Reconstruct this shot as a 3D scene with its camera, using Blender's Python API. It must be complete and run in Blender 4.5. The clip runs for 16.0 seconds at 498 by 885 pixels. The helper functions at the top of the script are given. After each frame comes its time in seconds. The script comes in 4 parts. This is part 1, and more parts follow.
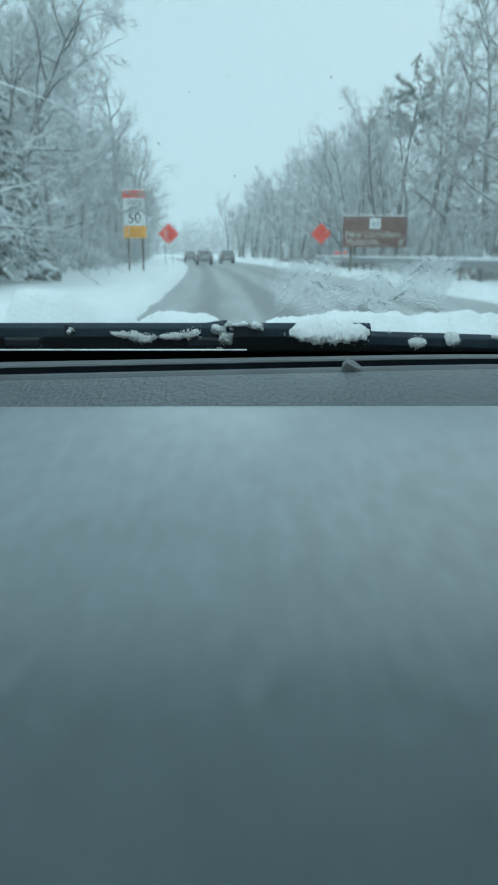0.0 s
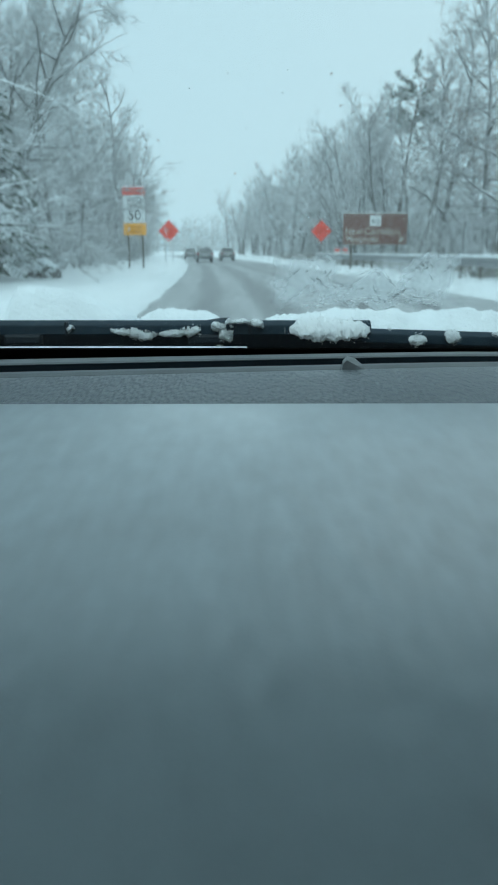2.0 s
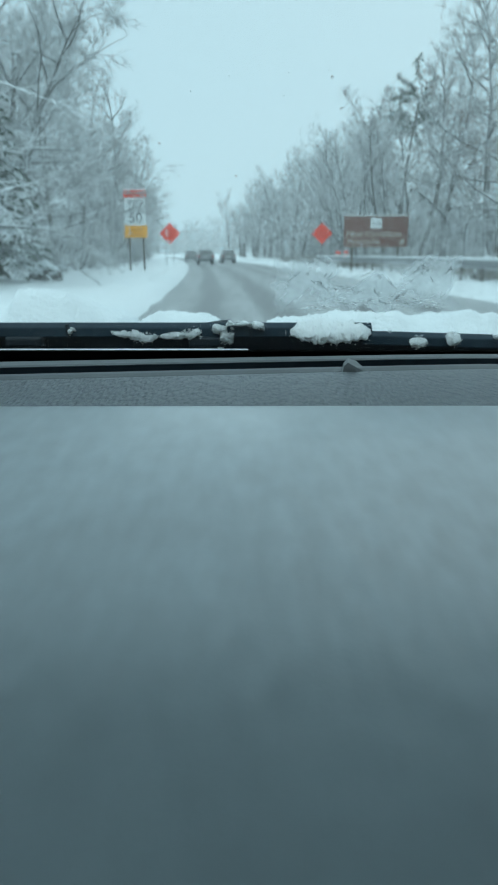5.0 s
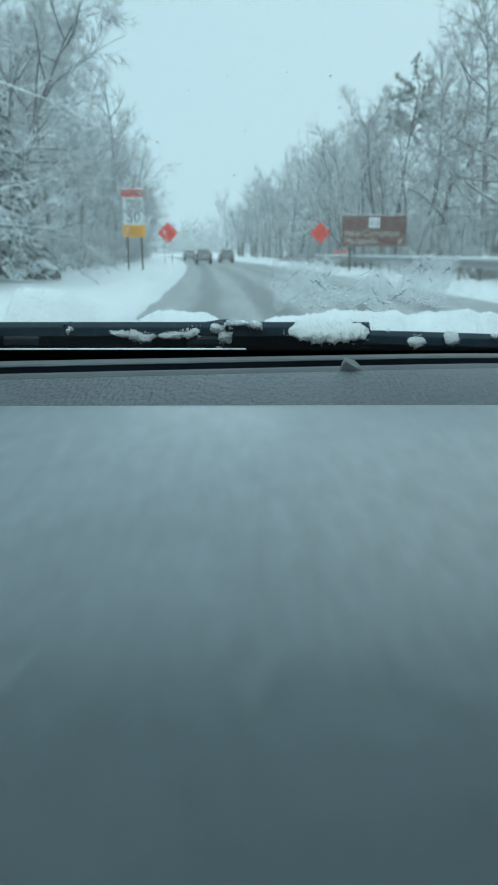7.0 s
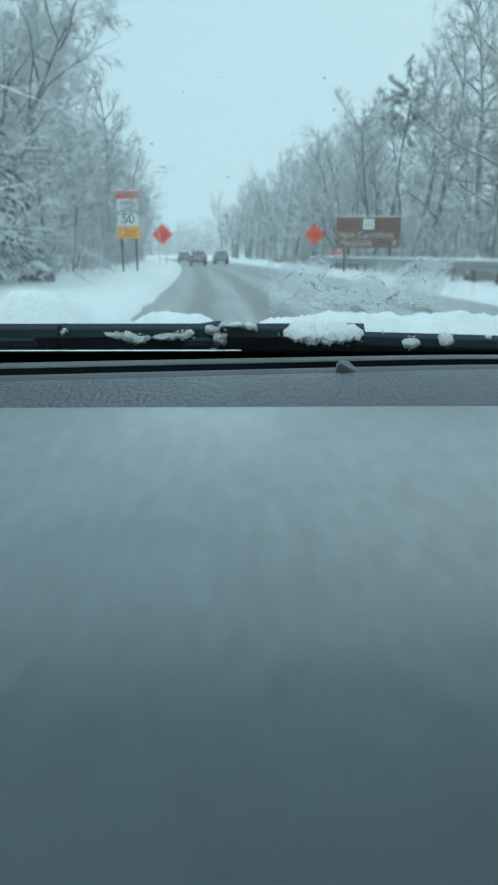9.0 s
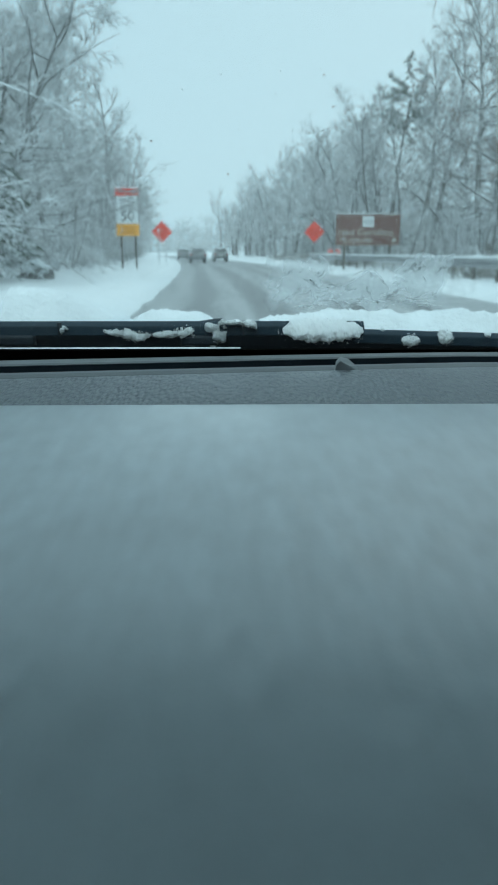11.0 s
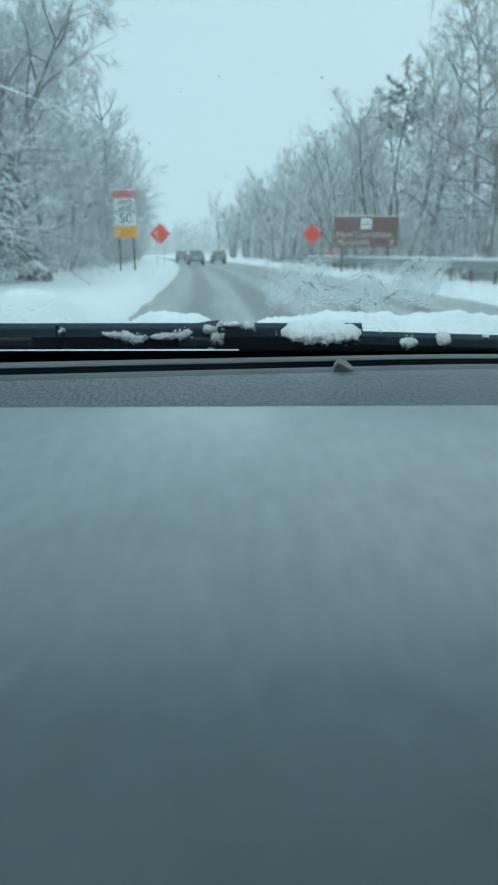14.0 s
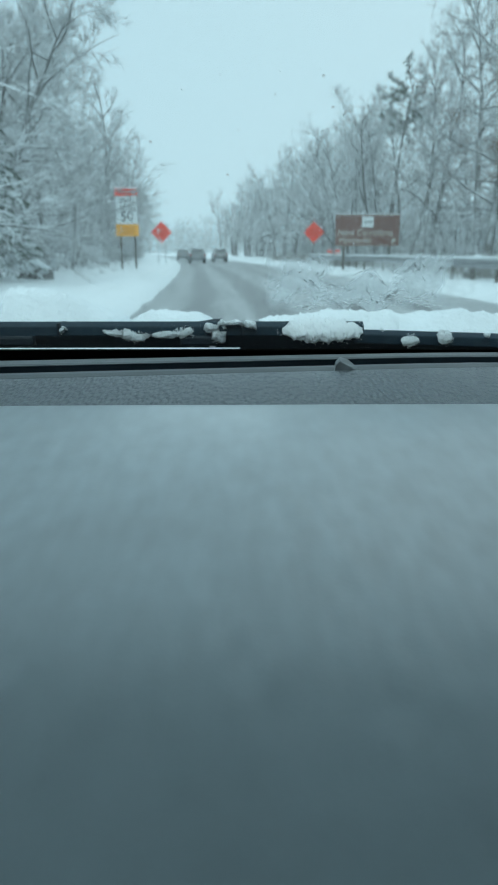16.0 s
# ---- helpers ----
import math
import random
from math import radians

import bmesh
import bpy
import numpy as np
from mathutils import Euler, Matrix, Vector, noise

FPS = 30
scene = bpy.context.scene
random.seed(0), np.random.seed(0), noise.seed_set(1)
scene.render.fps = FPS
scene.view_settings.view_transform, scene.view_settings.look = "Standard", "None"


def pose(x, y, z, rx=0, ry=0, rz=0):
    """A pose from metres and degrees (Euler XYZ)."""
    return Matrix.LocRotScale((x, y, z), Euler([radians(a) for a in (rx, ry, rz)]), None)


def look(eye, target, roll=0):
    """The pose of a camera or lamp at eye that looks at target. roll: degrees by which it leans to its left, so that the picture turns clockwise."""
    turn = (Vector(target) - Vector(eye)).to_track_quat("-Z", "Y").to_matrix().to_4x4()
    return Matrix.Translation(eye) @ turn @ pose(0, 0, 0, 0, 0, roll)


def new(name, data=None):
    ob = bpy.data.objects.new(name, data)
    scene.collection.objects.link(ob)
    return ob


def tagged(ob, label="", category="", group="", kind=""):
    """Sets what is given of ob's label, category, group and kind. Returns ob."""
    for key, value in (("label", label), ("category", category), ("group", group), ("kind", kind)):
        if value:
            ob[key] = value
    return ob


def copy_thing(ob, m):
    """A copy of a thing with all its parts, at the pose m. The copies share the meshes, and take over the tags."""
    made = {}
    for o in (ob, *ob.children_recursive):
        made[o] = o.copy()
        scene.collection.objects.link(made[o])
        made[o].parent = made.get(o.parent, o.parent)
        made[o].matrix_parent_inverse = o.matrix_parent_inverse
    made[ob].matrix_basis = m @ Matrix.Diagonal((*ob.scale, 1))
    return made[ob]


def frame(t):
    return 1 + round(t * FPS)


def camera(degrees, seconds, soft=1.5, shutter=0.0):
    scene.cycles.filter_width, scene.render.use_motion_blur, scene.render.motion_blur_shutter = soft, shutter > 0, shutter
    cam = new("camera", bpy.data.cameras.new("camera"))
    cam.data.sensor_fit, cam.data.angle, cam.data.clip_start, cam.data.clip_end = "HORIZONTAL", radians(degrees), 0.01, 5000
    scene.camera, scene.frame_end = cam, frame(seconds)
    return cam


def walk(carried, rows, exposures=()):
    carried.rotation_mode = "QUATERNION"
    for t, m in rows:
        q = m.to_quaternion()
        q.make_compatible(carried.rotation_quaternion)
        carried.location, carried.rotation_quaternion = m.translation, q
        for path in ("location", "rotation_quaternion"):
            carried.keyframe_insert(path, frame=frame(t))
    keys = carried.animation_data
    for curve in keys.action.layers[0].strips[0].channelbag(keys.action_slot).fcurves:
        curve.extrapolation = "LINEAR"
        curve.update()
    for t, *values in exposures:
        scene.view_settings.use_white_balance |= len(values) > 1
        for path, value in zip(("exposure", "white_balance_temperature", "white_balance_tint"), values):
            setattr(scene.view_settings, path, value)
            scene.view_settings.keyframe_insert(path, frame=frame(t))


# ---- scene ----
# The car stands still on a snowy two-lane road; the camera sits just over its dashboard.
EYE = 1.2                      # height of the lens over the road
cam = camera(39.45, 16.0, soft=2.0)
# seconds, lift in degrees, turn to the left in degrees
TURNS = [
    (0, 0.10, -0.04), (0.5, -0.19, -0.05), (1, 0.17, -0.01), (1.5, 0.01, -0.09), (2, -0.11, -0.03),
    (2.5, -0.04, -0.01), (3, 0.05, 0.06), (3.5, 0.02, 0.09), (4, -0.02, 0.11), (4.8, 0.06, 0.06),
    (5.6, 0.12, 0.00), (6.5, 0.24, -0.05), (7, 0.03, -0.10), (7.5, 0.25, -0.24), (8, 0.06, -0.41),
    (8.5, 0.15, -0.51), (9, 0.15, -0.53), (9.8, 0.06, -0.56), (10.6, -0.02, -0.58), (11.5, -0.06, -0.54),
    (12, -0.03, -0.52), (12.5, 0.05, -0.48), (13, -0.03, -0.30), (13.5, 0.15, -0.43), (14, 0.11, -0.72),
    (14.5, 0.15, -0.74), (15, -0.02, -0.68), (15.5, 0.30, -0.52), (16, -0.02, -0.61)]
walk(cam, [(t, pose(0, 0, EYE, 90 - 15.3 + up, 0, left)) for t, up, left in TURNS])

# ---------------------------------------------------------------- light
world = bpy.data.worlds.new("overcast_sky")
scene.world = world
world.use_nodes = True
wn, wl = world.node_tree.nodes, world.node_tree.links
wn.clear()
sky = wn.new("ShaderNodeTexSky")
sky.sky_type, sky.sun_disc = "NISHITA", False
sky.sun_elevation, sky.sun_rotation = radians(38), radians(20)
sky.dust_density, sky.air_density = 4.0, 1.2
sky_low = wn.new("ShaderNodeBackground")
sky_low.inputs["Strength"].default_value = 0.06
wl.new(sky.outputs[0], sky_low.inputs["Color"])
cloud = wn.new("ShaderNodeBackground")
cloud.inputs["Color"].default_value = (0.49, 0.755, 0.85, 1)
cloud.inputs["Strength"].default_value = 1.0
sky_mix = wn.new("ShaderNodeMixShader")
sky_mix.inputs[0].default_value = 0.95
sky_out = wn.new("ShaderNodeOutputWorld")
wl.new(sky_low.outputs[0], sky_mix.inputs[1])
wl.new(cloud.outputs[0], sky_mix.inputs[2])
wl.new(sky_mix.outputs[0], sky_out.inputs["Surface"])

sun_data = bpy.data.lights.new("sun", "SUN")
sun_data.energy, sun_data.angle, sun_data.color = 0.95, radians(35), (0.72, 0.97, 1.0)
sun = new("sun", sun_data)
sun.matrix_world = look((-8, 10, 60), (0, 40, 0))

# ---------------------------------------------------------------- materials


def material(name, colour=(0.5, 0.5, 0.5), rough=0.6, metal=0.0, **more):
    """A Principled material, its tree and its shader."""
    m = bpy.data.materials.new(name)
    m.use_nodes = True
    b = m.node_tree.nodes["Principled BSDF"]
    b.inputs["Base Color"].default_value = (*colour, 1)
    b.inputs["Roughness"].default_value = rough
    b.inputs["Metallic"].default_value = metal
    for key, value in more.items():
        b.inputs[key.replace("_", " ")].default_value = value
    return m


def shader(m):
    return m.node_tree.nodes["Principled BSDF"]


def node(m, kind, **values):
    n = m.node_tree.nodes.new(kind)
    for key, value in values.items():
        n.inputs[key.replace("_", " ")].default_value = value
    return n


def join(m, a, b):
    m.node_tree.links.new(a, b)


def coords(m, scale=(1, 1, 1), source="Object"):
    tc, mp = node(m, "ShaderNodeTexCoord"), node(m, "ShaderNodeMapping")
    mp.inputs["Scale"].default_value = scale
    join(m, tc.outputs[source], mp.inputs["Vector"])
    return mp.outputs[0]


def noise_of(m, vector, scale, detail=4, rough=0.55):
    n = node(m, "ShaderNodeTexNoise", Scale=scale, Detail=detail, Roughness=rough)
    join(m, vector, n.inputs["Vector"])
    return n.outputs["Fac"]


def ramp(m, fac, *stops):
    n = node(m, "ShaderNodeValToRGB")
    el = n.color_ramp.elements
    while len(el) < len(stops):
        el.new(0.5)
    for e, (at, c) in zip(el, stops):
        e.position, e.color = at, (*((c, c, c) if isinstance(c, (int, float)) else c), 1)
    join(m, fac, n.inputs["Fac"])
    return n.outputs["Color"]


def blend(m, fac, a, b, mode="MIX"):
    n = m.node_tree.nodes.new("ShaderNodeMix")
    n.data_type, n.blend_type = "RGBA", mode
    for socket, value in ((n.inputs[0], fac), (n.inputs[6], a), (n.inputs[7], b)):
        if isinstance(value, tuple):
            socket.default_value = (*value, 1)
        elif isinstance(value, (int, float)):
            socket.default_value = value
        else:
            join(m, value, socket)
    return n.outputs[2]


def maths(m, op, a, b=0.0):
    n = m.node_tree.nodes.new("ShaderNodeMath")
    n.operation = op
    for socket, value in zip(n.inputs, (a, b)):
        if isinstance(value, (int, float)):
            socket.default_value = value
        else:
            join(m, value, socket)
    return n.outputs[0]


def bump(m, height, strength=0.3, distance=0.01):
    n = node(m, "ShaderNodeBump", Strength=strength, Distance=distance)
    join(m, height, n.inputs["Height"])
    join(m, n.outputs[0], shader(m).inputs["Normal"])


def snow_material(name, dirt=0.0, size=1.0, relief=0.35):
    m = material(name, (0.86, 0.88, 0.9), 0.75)
    v = coords(m)
    big, fine = noise_of(m, v, 0.9 / size, 5), noise_of(m, v, 28 / size, 4)
    colour = blend(m, ramp(m, big, (0.35, 0.0), (0.75, 1.0)), (0.90, 0.92, 0.93), (0.80, 0.83, 0.85))
    if dirt:
        spots = ramp(m, noise_of(m, v, 3.5 / size, 7, 0.7), (0.52, 0.0), (0.68, 1.0))
        colour = blend(m, maths(m, "MULTIPLY", spots, dirt), colour, (0.42, 0.39, 0.35))
    join(m, colour, shader(m).inputs["Base Color"])
    bump(m, maths(m, "ADD", fine, maths(m, "MULTIPLY", big, 3.0)), relief, 0.02 * size)
    return m


def bark_material(name, dark, light, frost, low=0.0, high=0.45):
    """Bark or twigs with snow lying on whatever looks up."""
    m = material(name, dark, 0.9)
    v = coords(m)
    grain = noise_of(m, coords(m, (6, 6, 1.2)), 3.0, 6, 0.65)
    bark = blend(m, ramp(m, grain, (0.35, 0.0), (0.7, 1.0)), dark, light)
    geo = node(m, "ShaderNodeNewGeometry")
    xyz = node(m, "ShaderNodeSeparateXYZ")
    join(m, geo.outputs["Normal"], xyz.inputs[0])
    patch = maths(m, "MULTIPLY", maths(m, "SUBTRACT", noise_of(m, v, 1.6, 5, 0.6), 0.5), 1.2)
    lying = ramp(m, maths(m, "ADD", xyz.outputs["Z"], patch), (low, 0.0), (high, 1.0))
    join(m, blend(m, maths(m, "MULTIPLY", lying, frost), bark, (0.82, 0.85, 0.87)), shader(m).inputs["Base Color"])
    bump(m, grain, 0.5, 0.02)
    return m


SNOW = snow_material("fresh_snow", size=0.25, relief=0.8)
SNOW_CRUMB = snow_material("crumbly_snow", size=0.03)
shader(SNOW_CRUMB).inputs["Subsurface Weight"].default_value = 0.8
shader(SNOW_CRUMB).inputs["Subsurface Radius"].default_value = (1.0, 1.0, 1.0)
shader(SNOW_CRUMB).inputs["Subsurface Scale"].default_value = 0.02
SNOW_FIELD = snow_material("snow_cover", dirt=0.10)
SNOW_BANK = snow_material("ploughed_snow", dirt=0.45, size=0.6)
BARK = bark_material("snowy_bark", (0.12, 0.115, 0.11), (0.22, 0.212, 0.203), 0.95, 0.08, 0.42)
TWIG = bark_material("frosted_twigs", (0.37, 0.366, 0.36), (0.47, 0.465, 0.455), 0.95, -0.3, 0.45)
# paler bark than TWIG: some of the distance haze put into the colour
FAR_TWIG = bark_material("frosted_far_twigs", (0.38, 0.38, 0.375), (0.48, 0.48, 0.47), 0.95, -0.25, 0.55)
# paler again and whiter for the farthest woods: haze put into the colour
HAZE_TWIG = bark_material("hazed_frosted_twigs", (0.40, 0.40, 0.395), (0.5, 0.5, 0.49), 0.95, -0.4, 0.4)
WEED = bark_material("frosted_weeds", (0.17, 0.16, 0.145), (0.30, 0.285, 0.26), 0.9, 0.1, 0.6)
STONE = bark_material("dark_stone", (0.06, 0.056, 0.05), (0.17, 0.16, 0.15), 0.95, 0.15, 0.55)
NEEDLE = bark_material("snowy_needles", (0.03, 0.05, 0.03), (0.07, 0.10, 0.06), 0.95, 0.15, 0.5)
DRY_LEAF = bark_material("dry_oak_leaves", (0.16, 0.075, 0.045), (0.26, 0.13, 0.08), 0.6, 0.5, 0.9)


def road_material():
    """Wet asphalt under slush, worn darker where the tyres run."""
    m = material("slushy_asphalt", (0.1, 0.1, 0.1), 0.5)
    uv = node(m, "ShaderNodeUVMap")
    uv.uv_map = "lane"
    xy = node(m, "ShaderNodeSeparateXYZ")
    join(m, uv.outputs[0], xy.inputs[0])
    v = coords(m)
    stretched = coords(m, (1, 0.09, 1))
    wander = maths(m, "MULTIPLY", maths(m, "SUBTRACT", noise_of(m, stretched, 0.8, 3), 0.5), 0.9)
    across = maths(m, "ADD", xy.outputs["X"], wander)
    tracks = None
    for at in (-0.35, 1.2, 3.1, 4.65):
        d = maths(m, "ABSOLUTE", maths(m, "SUBTRACT", across, at))
        t = ramp(m, d, (0.16, 1.0), (0.50, 0.0))
        tracks = t if tracks is None else maths(m, "MAXIMUM", tracks, t)
    streak = noise_of(m, coords(m, (1, 0.05, 1)), 5.0, 5, 0.65)
    wet = maths(m, "MULTIPLY", tracks, ramp(m, streak, (0.25, 0.55), (0.6, 1.0)))
    slush = ramp(m, noise_of(m, stretched, 2.4, 6, 0.65), (0.25, (0.27, 0.275, 0.28)), (0.75, (0.50, 0.51, 0.515)))
    tar = blend(m, streak, (0.07, 0.07, 0.072), (0.14, 0.14, 0.143))
    ragged = maths(m, "MULTIPLY", maths(m, "SUBTRACT", noise_of(m, stretched, 3.2, 6, 0.7), 0.5), 1.6)
    side = maths(m, "ABSOLUTE", maths(m, "SUBTRACT", maths(m, "ADD", xy.outputs["X"], ragged), 2.6))
    packed = ramp(m, maths(m, "DIVIDE", side, 5.0), (0.86, 0.0), (0.97, 0.85))
    surface = blend(m, packed, blend(m, wet, slush, tar), (0.66, 0.66, 0.65))
    join(m, surface, shader(m).inputs["Base Color"])
    join(m, ramp(m, wet, (0.0, 0.65), (1.0, 0.34)), shader(m).inputs["Roughness"])
    bump(m, noise_of(m, v, 40, 5, 0.7), 0.35, 0.012)
    return m


ROAD = road_material()


def moulded(name, colour, rough, grain, depth, blotch=0.0, spec=0.5, lump=0.0008, long=1.0):
    """Grained soft plastic of a dashboard."""
    m = material(name, colour, rough, Specular_IOR_Level=spec)
    v = coords(m)
    cell = node(m, "ShaderNodeTexVoronoi", Scale=grain)
    cell.feature = "SMOOTH_F1"
    join(m, coords(m, (1, long, 1)), cell.inputs["Vector"])
    dust = noise_of(m, v, 9, 6, 0.6)
    tone = tuple(c * 1.25 for c in colour)
    join(m, blend(m, ramp(m, dust, (0.35, 0.0), (0.7, 1.0)), colour, tone), shader(m).inputs["Base Color"])
    height = maths(m, "ADD", cell.outputs["Distance"], maths(m, "MULTIPLY", noise_of(m, v, grain * 2.5, 2), 0.3))
    if blotch:
        wave = noise_of(m, coords(m, (1, 0.36, 1)), 92, 0.0, 0.4)
        join(m, ramp(m, noise_of(m, v, 14, 2), (0.2, rough - 0.03), (0.8, rough + 0.04)), shader(m).inputs["Roughness"])
        # soft streaks of the reflected view, put into the flat part's colour
        xyz = node(m, "ShaderNodeSeparateXYZ")
        join(m, v, xyz.inputs[0])
        flat = node(m, "ShaderNodeMapRange", From_Min=0.20, From_Max=0.29, To_Min=0.15, To_Max=1.0)
        join(m, xyz.outputs["Y"], flat.inputs["Value"])
        reflect_streaks = ramp(m, noise_of(m, coords(m, (1, 0.36, 1)), 84, 1.5, 0.5), (0.15, 0.84), (0.85, 1.16))
        streaked = blend(m, maths(m, "MULTIPLY", flat.outputs[0], 1.0), (1.0, 1.0, 1.0), reflect_streaks)
        base = shader(m).inputs["Base Color"]
        join(m, blend(m, 1.0, base.links[0].from_socket, streaked, "MULTIPLY"), base)
    bump(m, height, depth, lump)
    if blotch:
        broad = node(m, "ShaderNodeBump", Strength=blotch, Distance=0.0021)
        join(m, wave, broad.inputs["Height"])
        join(m, broad.outputs[0], shader(m).inputs["Normal"].links[0].from_node.inputs["Normal"])
    return m


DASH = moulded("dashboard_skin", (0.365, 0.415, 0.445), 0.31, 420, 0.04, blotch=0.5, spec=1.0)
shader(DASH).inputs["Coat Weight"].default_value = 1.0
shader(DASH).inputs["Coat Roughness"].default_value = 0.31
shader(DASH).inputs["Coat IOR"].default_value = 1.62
DASH_GRAIN = moulded("grained_dashboard_skin", (0.15, 0.163, 0.18), 0.34, 300, 1.0, lump=0.0028, long=0.3)
# near black, hardly any gloss: the deep slot's shade put into the colour
SLOT_DARK = moulded("slot_shade_trim", (0.004, 0.008, 0.012), 0.7, 600, 0.3, spec=0.08)
SENSOR_GREY = moulded("sensor_plastic", (0.12, 0.128, 0.135), 0.3, 900, 0.1)
GREY_TRIM = moulded("grey_trim", (0.09, 0.096, 0.105), 0.5, 500, 0.3)
HEADLINER = moulded("light_grey_headliner", (0.74, 0.76, 0.74), 0.95, 500, 0.4)
CABIN = moulded("cabin_lining", (0.10, 0.10, 0.10), 0.9, 300, 0.4)
FRIT = material("black_glass_edge", (0.002, 0.002, 0.002), 0.9, Specular_IOR_Level=0.05)
RUBBER = moulded("black_rubber", (0.003, 0.010, 0.018), 0.6, 900, 0.3)
WIPER_GREY = moulded("wiper_plastic", (0.012, 0.028, 0.042), 0.5, 700, 0.35, spec=0.25)


def clear(name, rough=0.0, ior=1.45, tint=(1, 1, 1)):
    return material(name, tint, rough, Transmission_Weight=1.0, IOR=ior)


GLASS = clear("side_window_glass")


def misted_hazed(name, rough, veil):
    """Wet, slightly misty glass: it scatters a little of the daylight behind it. The veil also stands in for haze over
    the view.
    """
    m = clear(name, rough)
    film = node(m, "ShaderNodeBsdfTranslucent", Color=(0.9, 0.9, 0.9, 1))
    mix = node(m, "ShaderNodeMixShader")
    wipe = ramp(m, noise_of(m, coords(m, (2.0, 6.0, 6.0)), 4.0, 4, 0.6), (0.3, veil * 0.75), (0.7, veil * 1.25))
    xyz = node(m, "ShaderNodeSeparateXYZ")
    join(m, coords(m), xyz.inputs[0])
    veil_fade = node(m, "ShaderNodeMapRange", From_Min=0.770, From_Max=0.690, To_Min=0.06, To_Max=1.0)   # haze veil faded out at the glass foot, so the wipers stay dark
    veil_fade.interpolation_type = "SMOOTHSTEP"
    join(m, xyz.outputs["Y"], veil_fade.inputs["Value"])
    join(m, maths(m, "MULTIPLY", wipe, veil_fade.outputs[0]), mix.inputs[0])
    out = m.node_tree.nodes["Material Output"]
    join(m, shader(m).outputs[0], mix.inputs[1])
    join(m, film.outputs[0], mix.inputs[2])
    join(m, mix.outputs[0], out.inputs["Surface"])
    return m


SCREEN = misted_hazed("misted_hazed_windscreen_glass", 0.055, 0.035)
shader(SCREEN).inputs["IOR"].default_value = 1.15
WATER = clear("water", 0.02, 1.33)


def film_material():
    """Frozen wet film: milky where it is thick, clear where it thins out."""
    m = material("wet_ice", (0.85, 0.87, 0.88), 0.25)
    thick = node(m, "ShaderNodeAttribute")
    thick.attribute_name = "thickness"
    v = coords(m)
    grain = ramp(m, noise_of(m, coords(m, (1, 0.6, 1)), 55, 6, 0.7), (0.32, 0.45), (0.68, 1.0))
    milky = node(m, "ShaderNodeBsdfTranslucent", Color=(0.62, 0.64, 0.65, 1))
    through_it = node(m, "ShaderNodeBsdfTransparent")
    mix = node(m, "ShaderNodeMixShader")
    join(m, maths(m, "MULTIPLY", maths(m, "MULTIPLY", thick.outputs["Fac"], grain), 0.8), mix.inputs[0])
    join(m, through_it.outputs[0], mix.inputs[1])
    join(m, milky.outputs[0], mix.inputs[2])
    join(m, mix.outputs[0], m.node_tree.nodes["Material Output"].inputs["Surface"])
    return m


FILM = film_material()
ICE = clear("frozen_slush", 0.25, 1.2, (0.9, 0.92, 0.93))
PAINT_GREY = material("grey_car_paint", (0.10, 0.11, 0.12), 0.35, 0.4, Coat_Weight=0.6)
PAINT_DARK = material("dark_car_paint", (0.085, 0.089, 0.094), 0.4, 0.2, Coat_Weight=0.5)
PAINT_BROWN = material("dull_brown_car_paint", (0.11, 0.104, 0.10), 0.45, 0.2, Coat_Weight=0.4)
# pale grey mixed in unevenly: road spray, plus haze over the cars ahead
for _m in (PAINT_GREY, PAINT_DARK, PAINT_BROWN):
    _c = tuple(shader(_m).inputs["Base Color"].default_value)[:3]
    _n = noise_of(_m, coords(_m), 2.5, 6, 0.65)
    join(_m, blend(_m, ramp(_m, _n, (0.3, 0.35), (0.65, 0.9)), _c, (0.42, 0.43, 0.43)), shader(_m).inputs["Base Color"])
# greyed glass: the haze before the cars put into its colour
CAR_GLASS = material("hazed_car_glass", (0.13, 0.135, 0.14), 0.35)
TYRE = moulded("tyre_rubber", (0.02, 0.02, 0.02), 0.85, 120, 0.5)
RIM = material("wheel_alloy", (0.45, 0.46, 0.47), 0.35, 0.9)
TAIL = material("tail_light", (0.30, 0.02, 0.02), 0.25)
PLATE = material("number_plate", (0.6, 0.6, 0.58), 0.5)


def sheet_material(name, colour, rough=0.45, grime=0.25):
    m = material(name, colour, rough)
    n = noise_of(m, coords(m), 5, 6, 0.65)
    c = blend(m, ramp(m, n, (0.5, 0.0), (0.8, grime)), colour, (0.75, 0.77, 0.78))
    join(m, c, shader(m).inputs["Base Color"])
    return m


ORANGE = sheet_material("fluorescent_orange_sheet", (1.0, 0.075, 0.035), grime=0.06)
AMBER = sheet_material("amber_sheet", (1.0, 0.42, 0.01))
WHITE_SHEET = sheet_material("white_sheet", (0.78, 0.8, 0.8))
BROWN = sheet_material("brown_sheet", (0.17, 0.062, 0.04))
PALE_BAR = material("pale_lettering", (0.55, 0.52, 0.46), 0.5)
BLACK_BAR = material("black_lettering", (0.02, 0.02, 0.02), 0.5)
DARK_ORANGE = material("faint_lettering", (0.72, 0.06, 0.02), 0.5)
AMBER_BAR = material("faint_amber_lettering", (0.62, 0.24, 0.02), 0.5)
STEEL = material("galvanised_steel", (0.34, 0.35, 0.36), 0.5, 0.6)
WOOD_POST = bark_material("weathered_post", (0.09, 0.075, 0.06), (0.17, 0.15, 0.13), 0.5, 0.4, 0.9)

